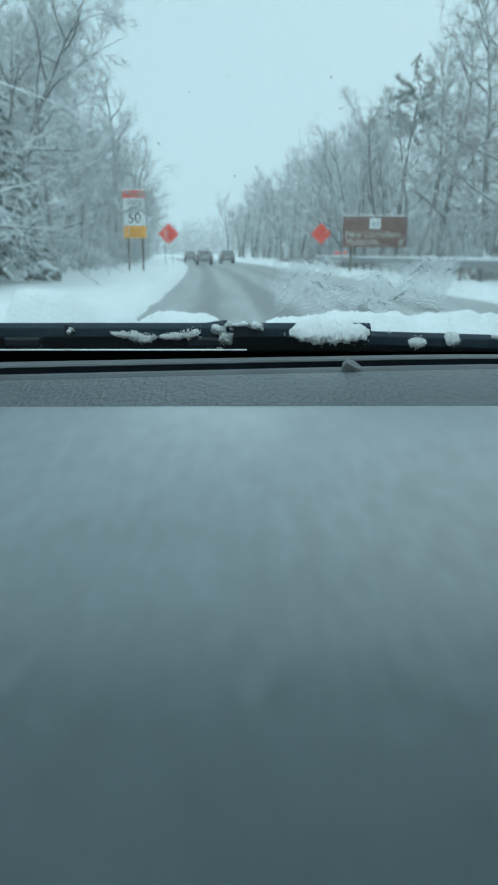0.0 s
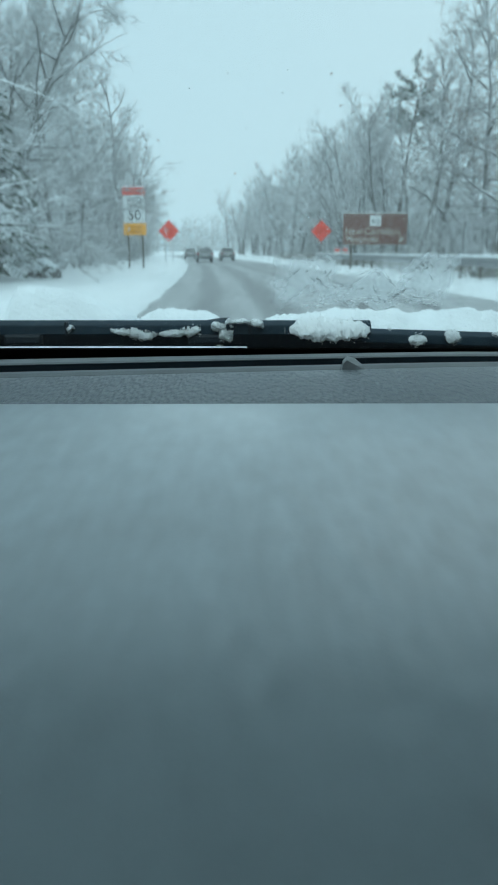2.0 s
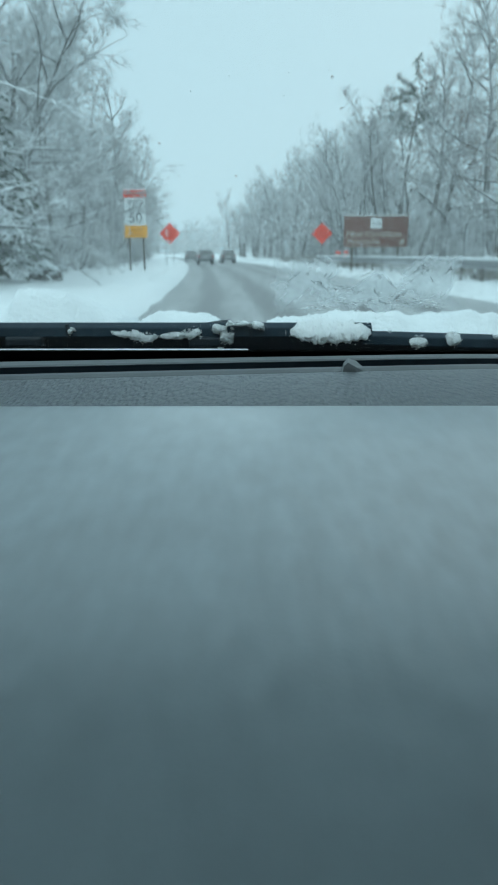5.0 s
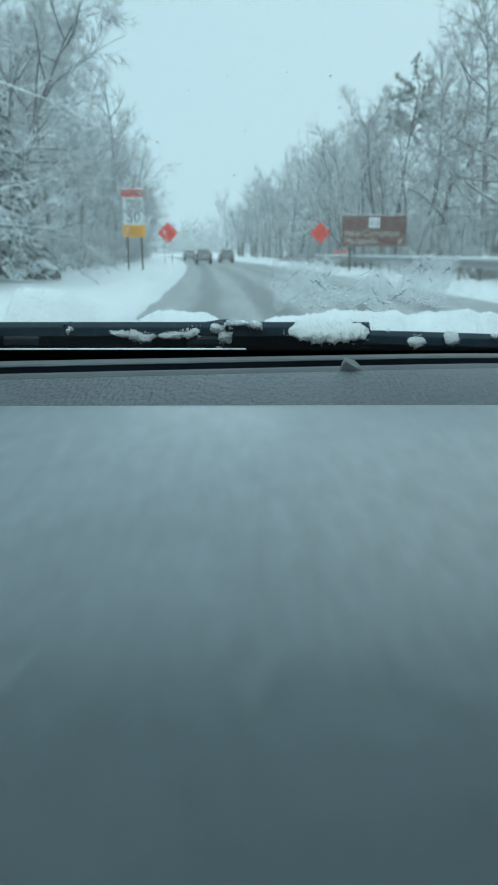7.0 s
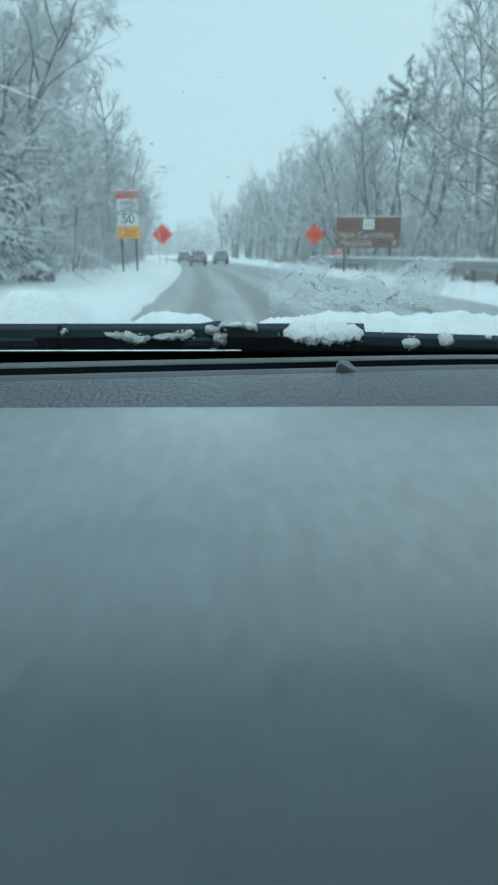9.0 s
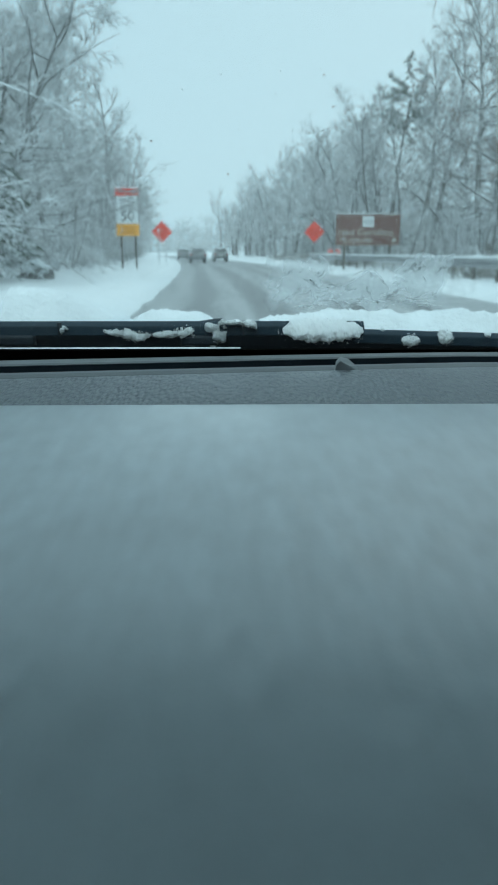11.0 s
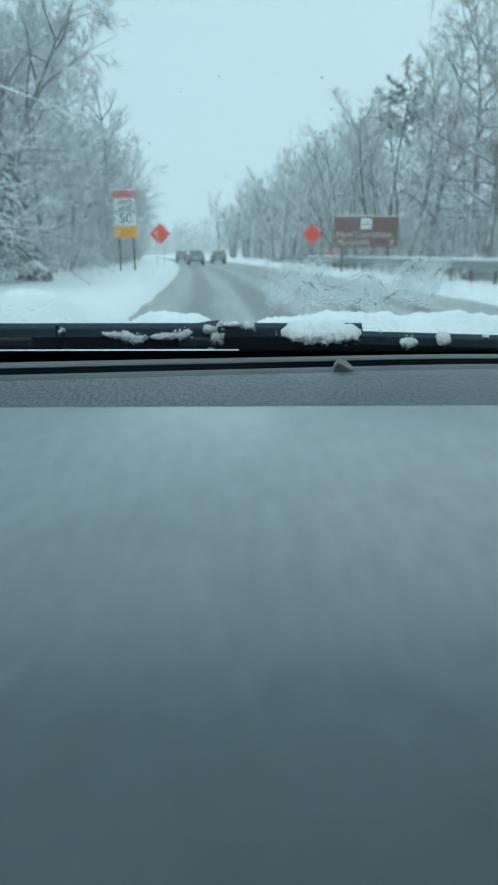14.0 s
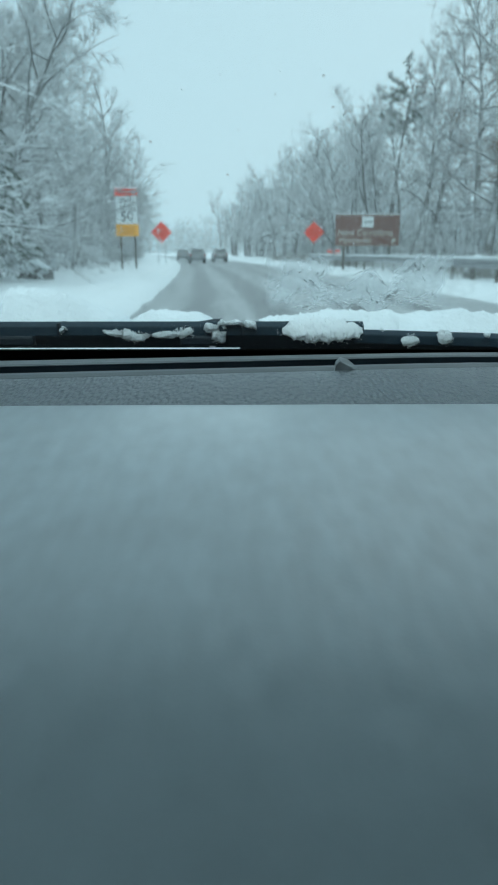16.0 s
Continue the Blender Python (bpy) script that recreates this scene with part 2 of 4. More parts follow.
# ---------------------------------------------------------------- builders


def mesh_of(name, verts, faces, mat, smooth=False):
    me = bpy.data.meshes.new(name)
    me.from_pydata([tuple(v) for v in verts], [], faces)
    me.materials.append(mat)
    if smooth:
        me.polygons.foreach_set("use_smooth", [True] * len(me.polygons))
    me.update()
    return me


def part(name, bm, mat, parent=None, label="", smooth=False):
    """Links a bmesh, or a mesh, as one object under a thing or a part."""
    if isinstance(bm, bmesh.types.BMesh):
        me = bpy.data.meshes.new(name)
        bm.to_mesh(me)
        bm.free()
        me.materials.append(mat)
        if smooth:
            me.polygons.foreach_set("use_smooth", [True] * len(me.polygons))
    else:
        me = bm
    ob = new(name, me)
    ob.parent = parent
    return tagged(ob, label)


def empty(name, x, y, z, rz=0.0, **tags):
    ob = new(name)
    ob.empty_display_size = 0.1
    ob.matrix_basis = pose(x, y, z, 0, 0, rz)
    return tagged(ob, **tags)


def box(bm, x0, x1, y0, y1, z0, z1, bevel=0.0):
    r = bmesh.ops.create_cube(bm, size=1)
    vs = r["verts"]
    for v in vs:
        v.co = Vector(((x0 + x1) / 2 + v.co.x * (x1 - x0), (y0 + y1) / 2 + v.co.y * (y1 - y0),
                       (z0 + z1) / 2 + v.co.z * (z1 - z0)))
    if bevel:
        es = list({e for v in vs for e in v.link_edges})
        bmesh.ops.bevel(bm, geom=es, offset=bevel, segments=2, profile=0.5, affect="EDGES")
    return bm


def boxed(*args, bevel=0.0):
    return box(bmesh.new(), *args, bevel=bevel)


def extruded(profile, x0, x1, bevel=0.0, sag=None, steps=1):
    """A (y, z) profile drawn along x; sag(x) gives (dy, dz)."""
    bm = bmesh.new()
    n, rings = len(profile(x0) if callable(profile) else profile), []
    for k in range(steps + 1):
        x = x0 + (x1 - x0) * k / steps
        dy, dz = sag(x) if sag else (0, 0)
        rings.append([bm.verts.new((x, y + dy, z + dz)) for y, z in (profile(x) if callable(profile) else profile)])
    for a, b in zip(rings, rings[1:]):
        for i in range(n):
            bm.faces.new((a[i], a[(i + 1) % n], b[(i + 1) % n], b[i]))
    bm.faces.new(rings[0][::-1])
    bm.faces.new(rings[-1])
    bmesh.ops.recalc_face_normals(bm, faces=bm.faces)
    if bevel:
        es = [e for e in bm.edges if len(e.link_faces) == 2 and e.calc_face_angle(0) > 0.5]
        bmesh.ops.bevel(bm, geom=es, offset=bevel, segments=2, profile=0.5, affect="EDGES", clamp_overlap=True)
    return bm


def disc(bm, x, y, z, r, depth, axis="X", seg=24):
    m = Matrix.Translation((x, y, z)) @ (Matrix.Rotation(radians(90), 4, "Y") if axis == "X" else
                                         Matrix.Rotation(radians(90), 4, "X") if axis == "Y" else Matrix())
    bmesh.ops.create_cone(bm, cap_ends=True, segments=seg, radius1=r, radius2=r, depth=depth, matrix=m)
    return bm


# ---------------------------------------------------------------- road and ground


def road_x(y):
    """Sideways place of the lane's line through the camera; the road bends gently to the left."""
    y = np.asarray(y, float)
    near = np.clip(y, 0, 320)
    return -0.0293 * near - near ** 2 / 2200 - np.maximum(y - 320, 0) * 0.32 - 0.0293 * np.minimum(y, 0)


def ground_z(lat, y):
    lat, y = np.asarray(lat, float), np.asarray(y, float)
    left = np.interp(-lat, [1.5, 1.8, 2.4, 3.2, 6.0, 10.0, 40.0, 3000], [-0.06, -0.03, 0.22, 0.30, 0.34, 0.55, 0.8, 0.8])
    right = np.interp(lat, [6.7, 7.0, 7.5, 8.2, 9.2, 14.0, 40.0, 3000], [-0.06, -0.03, 0.16, 0.26, 0.30, 0.55, 0.9, 0.9])
    z = np.where(lat < 2, left, right)
    return z


def place(lat, y):
    """World place on the ground, beside the lane's line."""
    return float(road_x(y) + lat), float(y), float(ground_z(lat, y))


def build_ground():
    lats = np.concatenate([-np.geomspace(2500, 12, 16), np.linspace(-11, -4, 15), np.linspace(-3.75, -1.25, 14),
                           np.linspace(-0.9, 6.4, 4), np.linspace(6.6, 9.2, 13), np.linspace(9.8, 16, 12), np.geomspace(18, 2500, 15)])
    ys = np.concatenate([-np.geomspace(900, 6, 10), np.arange(-4, 60, 0.6), np.arange(60, 160, 2.0), np.geomspace(164, 4000, 22)])
    verts, faces = [], []
    for y in ys:
        for lat in lats:
            z = float(ground_z(lat, y))
            if (lat < -1.6 or lat > 6.8) and abs(lat) < 60:
                rough = min(1.0, min(abs(lat + 1.6), abs(lat - 6.8)) / 0.8)
                z += rough * (0.10 * noise.noise((lat * 0.5, y * 0.25, 3)) + 0.06 * noise.noise((lat * 1.7, y * 1.1, 7)))
            verts.append((float(road_x(y)) + lat, y, z))
    n = len(lats)
    for i in range(len(ys) - 1):
        for j in range(n - 1):
            a = i * n + j
            faces.append((a, a + 1, a + n + 1, a + n))
    ob = new("ground", mesh_of("ground", verts, faces, SNOW_FIELD, True))
    return tagged(ob, "snow-covered verges and woodland floor", "ground", kind="structure")


def build_road():
    lats = np.linspace(-2.0, 7.3, 19)
    ys = np.concatenate([np.arange(-30, 80, 1.0), np.arange(80, 420, 4.0)])
    verts, faces, uvs = [], [], []
    for y in ys:
        for lat in lats:
            verts.append((float(road_x(y)) + lat, y, 0.012 * noise.noise((lat, y * 0.3, 1)) - 0.002 * (lat - 2) ** 2 * 0.3))
            uvs.append((lat, y))
    n = len(lats)
    for i in range(len(ys) - 1):
        for j in range(n - 1):
            a = i * n + j
            faces.append((a, a + 1, a + n + 1, a + n))
    me = mesh_of("road", verts, faces, ROAD, True)
    layer = me.uv_layers.new(name="lane")
    for loop in me.loops:
        layer.data[loop.index].uv = uvs[loop.vertex_index]
    return tagged(new("road", me), "wet grey asphalt road with slush and dark tyre tracks", "road", kind="structure")


def build_bank(name, side, base, width, height, seed):
    """A ploughed ridge of snow along the road's edge."""
    ys = np.concatenate([np.arange(-20, 50, 0.35), np.arange(50, 220, 1.4)])
    k = 9
    verts, faces = [], []
    for y in ys:
        for j in range(k):
            u = j / (k - 1)
            swell = 1 + 0.45 * noise.noise((y * 0.22, seed, 0)) + 0.25 * noise.noise((y * 0.9, seed, 5))
            lat = base + side * (u * width + 0.12 * noise.noise((y * 0.5, u * 2, seed)))
            z = -0.05 + height * swell * math.sin(math.pi * min(1, u * 1.02)) ** 0.8 + 0.03 * noise.noise((y * 2.2, u * 4, seed + 3))
            verts.append((float(road_x(y)) + lat, y, z + u * 0.20))
    for i in range(len(ys) - 1):
        for j in range(k - 1):
            a = i * k + j
            faces.append((a, a + 1, a + k + 1, a + k) if side > 0 else (a + 1, a, a + k, a + k + 1))
    ob = new(name, mesh_of(name, verts, faces, SNOW_BANK, True))
    return tagged(ob, "long ridge of ploughed, slightly dirty snow along the road edge", "snow bank")


build_ground()
build_road()
build_bank("snow_bank", -1, -1.65, 1.5, 0.24, 2)
build_bank("snow_bank", 1, 6.85, 1.6, 0.16, 9)

# ---------------------------------------------------------------- the car round the camera
TOP = EYE - 0.110              # height of the dashboard's top
MID = 0.30                     # the car's middle line
LEFT, RIGHT = MID - 0.76, MID + 0.76
SLOPE = 0.92                   # rake of the windscreen


def glass_z(y):
    return EYE - 0.102 - (y - 0.79) * SLOPE


car = empty("car", 0, 0, 0, label="grey car with snow on its wipers and cowl, on the road", category="car")


def build_cabin():
    bow = lambda x: (0.0, -0.003 * (x - MID) ** 2)
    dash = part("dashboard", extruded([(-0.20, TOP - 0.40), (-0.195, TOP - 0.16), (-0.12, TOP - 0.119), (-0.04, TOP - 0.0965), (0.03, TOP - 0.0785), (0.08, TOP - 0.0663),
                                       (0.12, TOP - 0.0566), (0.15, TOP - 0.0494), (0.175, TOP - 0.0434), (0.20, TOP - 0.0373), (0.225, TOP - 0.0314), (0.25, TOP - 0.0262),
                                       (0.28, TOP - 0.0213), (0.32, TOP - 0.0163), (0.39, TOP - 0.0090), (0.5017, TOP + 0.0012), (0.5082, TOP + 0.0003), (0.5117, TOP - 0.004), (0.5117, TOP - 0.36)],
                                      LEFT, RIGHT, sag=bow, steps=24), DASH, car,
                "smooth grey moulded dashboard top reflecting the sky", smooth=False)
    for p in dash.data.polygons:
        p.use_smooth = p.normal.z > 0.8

    def line(y, lean):
        """A seam that runs away from the glass slightly askew."""
        return lambda x: y + lean * min(max(x, -0.46), 0.22)
    la, lb, lc, ld = line(0.6516, 0.1346), line(0.6851, 0.1290), line(0.7324, 0.1243), line(0.7607, 0.1094)
    part("grained_strip", extruded(lambda x: [(0.5122, TOP - 0.25), (0.5122, TOP - 0.005), (0.5157, TOP - 0.002), (0.58, TOP - 0.001), (la(x) - 0.006, TOP + 0.001), (la(x), TOP - 0.003), (la(x), TOP - 0.25)],
                                   LEFT, RIGHT, sag=bow, steps=24), DASH_GRAIN, dash, "leather-grained strip behind a seam")
    # demister groove: front lip, dark channel, rear lip
    part("vent_lip", extruded(lambda x: [(la(x) + 0.001, TOP - 0.06), (la(x) + 0.001, TOP - 0.0045), (la(x) + 0.009, TOP - 0.0010), (la(x) + 0.018, TOP + 0.0006), (lb(x) - 0.006, TOP + 0.0008), (lb(x), TOP - 0.0005), (lb(x), TOP - 0.06)],
                              LEFT, RIGHT, sag=bow, steps=24), GREY_TRIM, dash)
    part("vent_channel", extruded(lambda x: [(lb(x) + 0.001, TOP - 0.06), (lb(x) + 0.001, TOP - 0.014), (lc(x) - 0.008, TOP - 0.013), (lc(x) - 0.002, TOP - 0.0012), (lc(x) - 0.001, TOP - 0.0012), (lc(x) - 0.001, TOP - 0.06)],
                                  LEFT, RIGHT, sag=bow, steps=24), SLOT_DARK, dash, "dark demister channel")
    part("rear_lip", extruded(lambda x: [(lc(x), TOP - 0.06), (lc(x), TOP - 0.0008), (lc(x) + 0.004, TOP + 0.0004), (ld(x) - 0.005, TOP + 0.001), (ld(x), TOP - 0.003), (ld(x), TOP - 0.06)],
                              LEFT, RIGHT, sag=bow, steps=24), GREY_TRIM, dash)
    # small faceted light sensor
    bm = bmesh.new()
    for p in ((-11.5, -5, 0), (1, -8, 0), (12, -2, 0), (2, -6, 6.0), (-6.5, -4, 10.5), (-10, -4, 7.0),
              (11, 3, 4.0), (-5, 9, 13.0), (3, 10, 10.5), (-10, 11, 0), (11, 11, 0), (-9, 10, 8)):
        bm.verts.new((p[0] * 0.001, p[1] * 0.001, p[2] * 0.001))
    bmesh.ops.convex_hull(bm, input=bm.verts)
    bmesh.ops.dissolve_limit(bm, angle_limit=0.12, verts=bm.verts, edges=bm.edges)
    bmesh.ops.bevel(bm, geom=bm.edges[:], offset=0.0004, segments=1, affect="EDGES", clamp_overlap=True)
    sensor = part("light_sensor", bm, SENSOR_GREY, dash, "small faceted grey sensor knob")
    sensor.location = (0.1005, 0.664, TOP - 0.001)

    # windscreen with its black printed edge
    def slab(y0, y1, x0, x1, lift, thick):
        bm = bmesh.new()
        n = Vector((0, SLOPE, 1)).normalized()
        quad = [Vector((x0, y0, glass_z(y0))), Vector((x1, y0, glass_z(y0))), Vector((x1, y1, glass_z(y1))), Vector((x0, y1, glass_z(y1)))]
        low = [bm.verts.new(q + n * lift) for q in quad]
        top = [bm.verts.new(q + n * (lift + thick)) for q in quad]
        bm.faces.new(low)
        bm.faces.new(top)
        for i in range(4):
            bm.faces.new((low[i], low[(i + 1) % 4], top[(i + 1) % 4], top[i]))
        bmesh.ops.recalc_face_normals(bm, faces=bm.faces)
        return bm
    pane = part("windscreen", slab(0.435, 0.885, LEFT + 0.02, RIGHT - 0.02, 0.0, 0.005), SCREEN, car, "clear raked windscreen, wet and partly iced")
    pane.visible_shadow = False
    part("frit_band", slab(0.793, 0.883, LEFT, RIGHT, -0.004, 0.002), FRIT, pane, "black printed band along the glass edge")
    # lining that closes the cabin
    part("headliner", boxed(LEFT - 0.04, RIGHT + 0.04, -2.3, 0.45, EYE + 0.232, EYE + 0.31, bevel=0.01), HEADLINER, car)
    part("rear_wall", boxed(LEFT, RIGHT, -2.32, -2.22, 0.35, EYE + 0.25), CABIN, car)
    part("cabin_floor", boxed(LEFT, RIGHT, -2.3, 0.9, 0.28, 0.34), CABIN, car)
    for side, x in (("left", LEFT), ("right", RIGHT)):
        s = -1 if side == "left" else 1
        door = part("door", boxed(min(x, x + s * 0.08), max(x, x + s * 0.08), -2.2, 0.9, 0.30, EYE - 0.12, bevel=0.01), PAINT_GREY, car)
        part("side_rail", boxed(min(x, x + s * 0.06), max(x, x + s * 0.06), -2.2, 0.44, EYE + 0.19, EYE + 0.231, bevel=0.008), CABIN, door)
        for y in (-1.05, -2.1):
            part("pillar", boxed(min(x, x + s * 0.06), max(x, x + s * 0.06), y - 0.06, y + 0.06, EYE - 0.118, EYE + 0.188), CABIN, door)
        bm = bmesh.new()
        a = [(0.43, EYE + 0.23), (0.50, EYE + 0.23), (0.88, EYE - 0.118), (0.80, EYE - 0.118)]
        fs = []
        for xx in (x, x + s * 0.05):
            fs.append([bm.verts.new((xx, yy, zz)) for yy, zz in a])
        bm.faces.new(fs[0])
        bm.faces.new(fs[1])
        for i in range(4):
            bm.faces.new((fs[0][i], fs[0][(i + 1) % 4], fs[1][(i + 1) % 4], fs[1][i]))
        bmesh.ops.recalc_face_normals(bm, faces=bm.faces)
        part("windscreen_pillar", bm, CABIN, car)
        g = part("side_window", boxed(x + s * 0.02, x + s * 0.025, -2.04, 0.55, EYE - 0.119, EYE + 0.19), GLASS, door)
        g.visible_shadow = False


def wheel(parent, x, y, r, w):
    s = 1 if x > parent.location.x * 0 + MIDDLE[0] else -1
    tyre = part("wheel", disc(bmesh.new(), x, y, r, r, w, seg=28), TYRE, parent)
    bm = disc(bmesh.new(), x + s * w * 0.48, y, r, r * 0.62, 0.03, seg=20)
    for k in range(5):
        a = k * math.tau / 5
        box(bm, x + s * w * 0.50, x + s * w * 0.62, y + math.cos(a) * r * 0.3 - 0.03, y + math.cos(a) * r * 0.3 + 0.03,
            r + math.sin(a) * r * 0.3 - 0.03, r + math.sin(a) * r * 0.3 + 0.03)
    part("rim", bm, RIM, tyre)


MIDDLE = [MID]


def build_car_body():
    part("cowl", extruded([(0.905, EYE - 0.30), (0.905, EYE - 0.185), (1.10, EYE - 0.165), (1.12, EYE - 0.30)], LEFT, RIGHT, bevel=0.004), RUBBER, car, "black plastic cowl panel under snow")
    hood = [(1.10, 0.55), (1.125, EYE - 0.166), (1.35, EYE - 0.172), (1.75, EYE - 0.215), (2.05, EYE - 0.30), (2.15, 0.55)]
    part("bonnet", extruded(hood, LEFT - 0.05, RIGHT + 0.05, bevel=0.02), PAINT_GREY, car)
    part("bumper", boxed(LEFT - 0.08, RIGHT + 0.08, 1.95, 2.22, 0.25, 0.56, bevel=0.05), PAINT_GREY, car)
    part("roof_skin", extruded([(0.47, EYE + 0.312), (0.2, EYE + 0.345), (-1.4, EYE + 0.36), (-2.3, EYE + 0.33), (-2.34, EYE + 0.312)], LEFT - 0.05, RIGHT + 0.05, bevel=0.008), PAINT_GREY, car)
    part("tailgate", boxed(LEFT - 0.05, RIGHT + 0.05, -2.46, -2.34, 0.35, EYE + 0.30, bevel=0.03), PAINT_GREY, car)
    for x in (LEFT + 0.02, RIGHT - 0.02):
        for y in (1.45, -1.35):
            wheel(car, x, y, 0.32, 0.20)


def build_wiper(x0, x1, y, top, tilt, hook):
    """A flat-blade wiper: hollow spine, rubber lip, end cap and a joint."""
    sag = lambda x: (0.0, tilt * (x - x0))
    spine = part("wiper", extruded([(y - 0.016, top - 0.0165), (y - 0.014, top - 0.005), (y - 0.006, top), (y + 0.012, top - 0.002), (y + 0.022, top - 0.0165)],
                                   x0, x1, sag=sag, steps=14, bevel=0.0015), WIPER_GREY, car, "dark grey flat wiper blade with snow stuck to it")
    part("wiper_rubber", extruded([(y - 0.006, top - 0.0311), (y - 0.009, top - 0.017), (y + 0.012, top - 0.017), (y + 0.010, top - 0.0329)],
                                  x0 + 0.01, x1 - 0.01, sag=sag, steps=10), RUBBER, spine)
    for x in hook:
        dz = tilt * (x - x0)
        part("joint", boxed(x - 0.022, x + 0.022, y - 0.020, y + 0.010, top - 0.028 + dz, top - 0.0155 + dz, bevel=0.003), RUBBER, spine)
        part("clip", boxed(x + 0.05, x + 0.053, y - 0.0175, y + 0.014, top - 0.017 + dz, top - 0.0012 + dz, bevel=0.0005), RUBBER, spine)
    return spine


build_cabin()
build_car_body()
build_wiper(-0.62, 0.145, 0.842, EYE - 0.0782, 0.0, (-0.267, -0.05))
blade = build_wiper(-0.012, 0.99, 0.872, EYE - 0.0862, -0.03, (0.62,))


bm = bmesh.new()
fin = [(-0.062, 0.836, -0.0805), (-0.028, 0.836, -0.0805), (-0.024, 0.845, -0.0762), (-0.034, 0.845, -0.0768)]
lower = [bm.verts.new((x, y, EYE + z)) for x, y, z in fin]
upper = [bm.verts.new((x, y + 0.006, EYE + z)) for x, y, z in fin]
bm.faces.new(lower)
bm.faces.new(upper)
for i in range(4):
    bm.faces.new((lower[i], lower[(i + 1) % 4], upper[(i + 1) % 4], upper[i]))
bmesh.ops.recalc_face_normals(bm, faces=bm.faces)
part("spoiler_fin", bm, RUBBER, blade)


bm = bmesh.new()
bmesh.ops.create_icosphere(bm, subdivisions=1, radius=1)
CRUMB = ([v.co.copy() for v in bm.verts], [tuple(v.index for v in f.verts) for f in bm.faces])
bm.free()


def clump(x, y, z, rx, ry, rz, seed, turn=0.0, rough=1.0, fluff=1.0, lean=0.6, lobes=1.0):
    """A ragged lump of snow: a stub whose section swells and frays at several scales."""
    nu, nv = max(20, int(rx * 2 / 0.0009)), 34
    ca, sa = math.cos(turn), math.sin(turn)
    vs, fs = [], []
    for i in range(nu + 1):
        u = i / nu * 2 - 1
        swell = math.sqrt(max(0.0, 1 - abs(u) ** 3.2)) + 0.02
        swell *= 1 + 0.35 * lobes * noise.noise((u * rx * 70, seed, 2))
        drop = 0.35 * lobes * rz * noise.noise((u * rx * 90, seed, 8))
        for j in range(nv):
            w = j / nv * math.tau
            p = Vector((u * rx, math.cos(w) * ry * swell * 0.8, math.sin(w) * rz * swell * 0.8))
            q = p + Vector((seed * 1.7, 0, 0))
            n = 1 + rough * (0.32 * noise.noise(q * 130) + 0.28 * noise.noise(q * 330) + 0.22 * noise.noise(q * 760))
            off = rough * 0.003 * noise.noise(q * 260)
            px, pz = p.x + off, p.z * n + drop
            vs.append((px * ca - pz * sa, p.y * n + lean * pz, px * sa + pz * ca))
    for i in range(nu):
        for j in range(nv):
            a0, b0 = i * nv + j, i * nv + (j + 1) % nv
            fs.append((a0, b0, b0 + nv, a0 + nv))
    fs.append(tuple(range(nv))[::-1])
    fs.append(tuple(nu * nv + j for j in range(nv)))
    rng = random.Random(seed)
    for _ in range(int(14 + rx * rz * fluff * 2.2e6)):        # loose crumbs that fray the outline
        u, w = max(-1.1, min(1.1, rng.gauss(0, 0.55))), rng.uniform(0, math.tau)
        reach = rng.gauss(0.92, 0.24) * math.sqrt(max(0.05, 1 - (u / 1.15) ** 2))
        lx, lz = u * rx, math.sin(w) * rz * reach
        c = Vector((lx * ca - lz * sa, -abs(math.cos(w)) * ry * reach + lean * lz, lx * sa + lz * ca))
        r, start = rng.uniform(0.0002, 0.0008), len(vs)
        for d in CRUMB[0]:
            vs.append(tuple(c + d * (r * (1 + 0.55 * noise.noise(d * 2.1 + c * 900)))))
        fs.extend(tuple(k + start for k in f) for f in CRUMB[1])
    ob = part("snow_clump", mesh_of("snow_clump", vs, fs, SNOW_CRUMB, True), SNOW_CRUMB)
    ob.location = (x, y, z)
    return tagged(ob, "clump of fresh snow stuck to the wiper blade", "snow", group="snow clumps on the wipers")


# along the first blade, then the second
for k, (x, z, rx, rz, turn) in enumerate([(-0.150, -0.0925, 0.014, 0.0038, -0.15), (-0.127, -0.0955, 0.017, 0.0070, -0.1), (-0.086, -0.0938, 0.022, 0.0048, 0.06),
                                          (-0.066, -0.0915, 0.010, 0.0058, 0.3), (-0.036, -0.0865, 0.008, 0.0055, -0.7), (-0.026, -0.0965, 0.009, 0.0085, -0.9), (0.010, -0.0825, 0.007, 0.005, 0.0),
                                          (-0.012, -0.0805, 0.013, 0.003, 0.0), (-0.211, -0.0890, 0.003, 0.004, 0.0)]):
    clump(x, 0.826, EYE + z + 0.0018, rx * 0.9, 0.006, rz * 0.8, 11 + k, turn, rough=1.3, lobes=1.5)
    _rng = random.Random(k)
    for j in range(6 if rx > 0.0075 else 2):               # crumbs broken off round each clump
        c = _rng.uniform(0.0011, 0.0030)
        clump(x + _rng.uniform(-1.05, 1.05) * rx, 0.8255, EYE + z + 0.0018 + _rng.gauss(0, 0.55) * rz, c * 1.25, c, c, 100 + 10 * k + j, _rng.uniform(-0.8, 0.8), rough=1.4)
clump(0.0955, 0.828, EYE - 0.0876, 0.0480, 0.014, 0.0140, 31, rough=0.8, fluff=0.12, lean=0.9, lobes=0.3)
for x, z, rx, rz, s in ((0.206, -0.1055, 0.010, 0.0065, 41), (0.249, -0.1015, 0.009, 0.008, 42), (0.300, -0.0985, 0.003, 0.003, 43), (0.171, -0.092, 0.002, 0.002, 44)):
    clump(x, 0.852, EYE + z + 0.0022, rx, 0.006, rz, s)


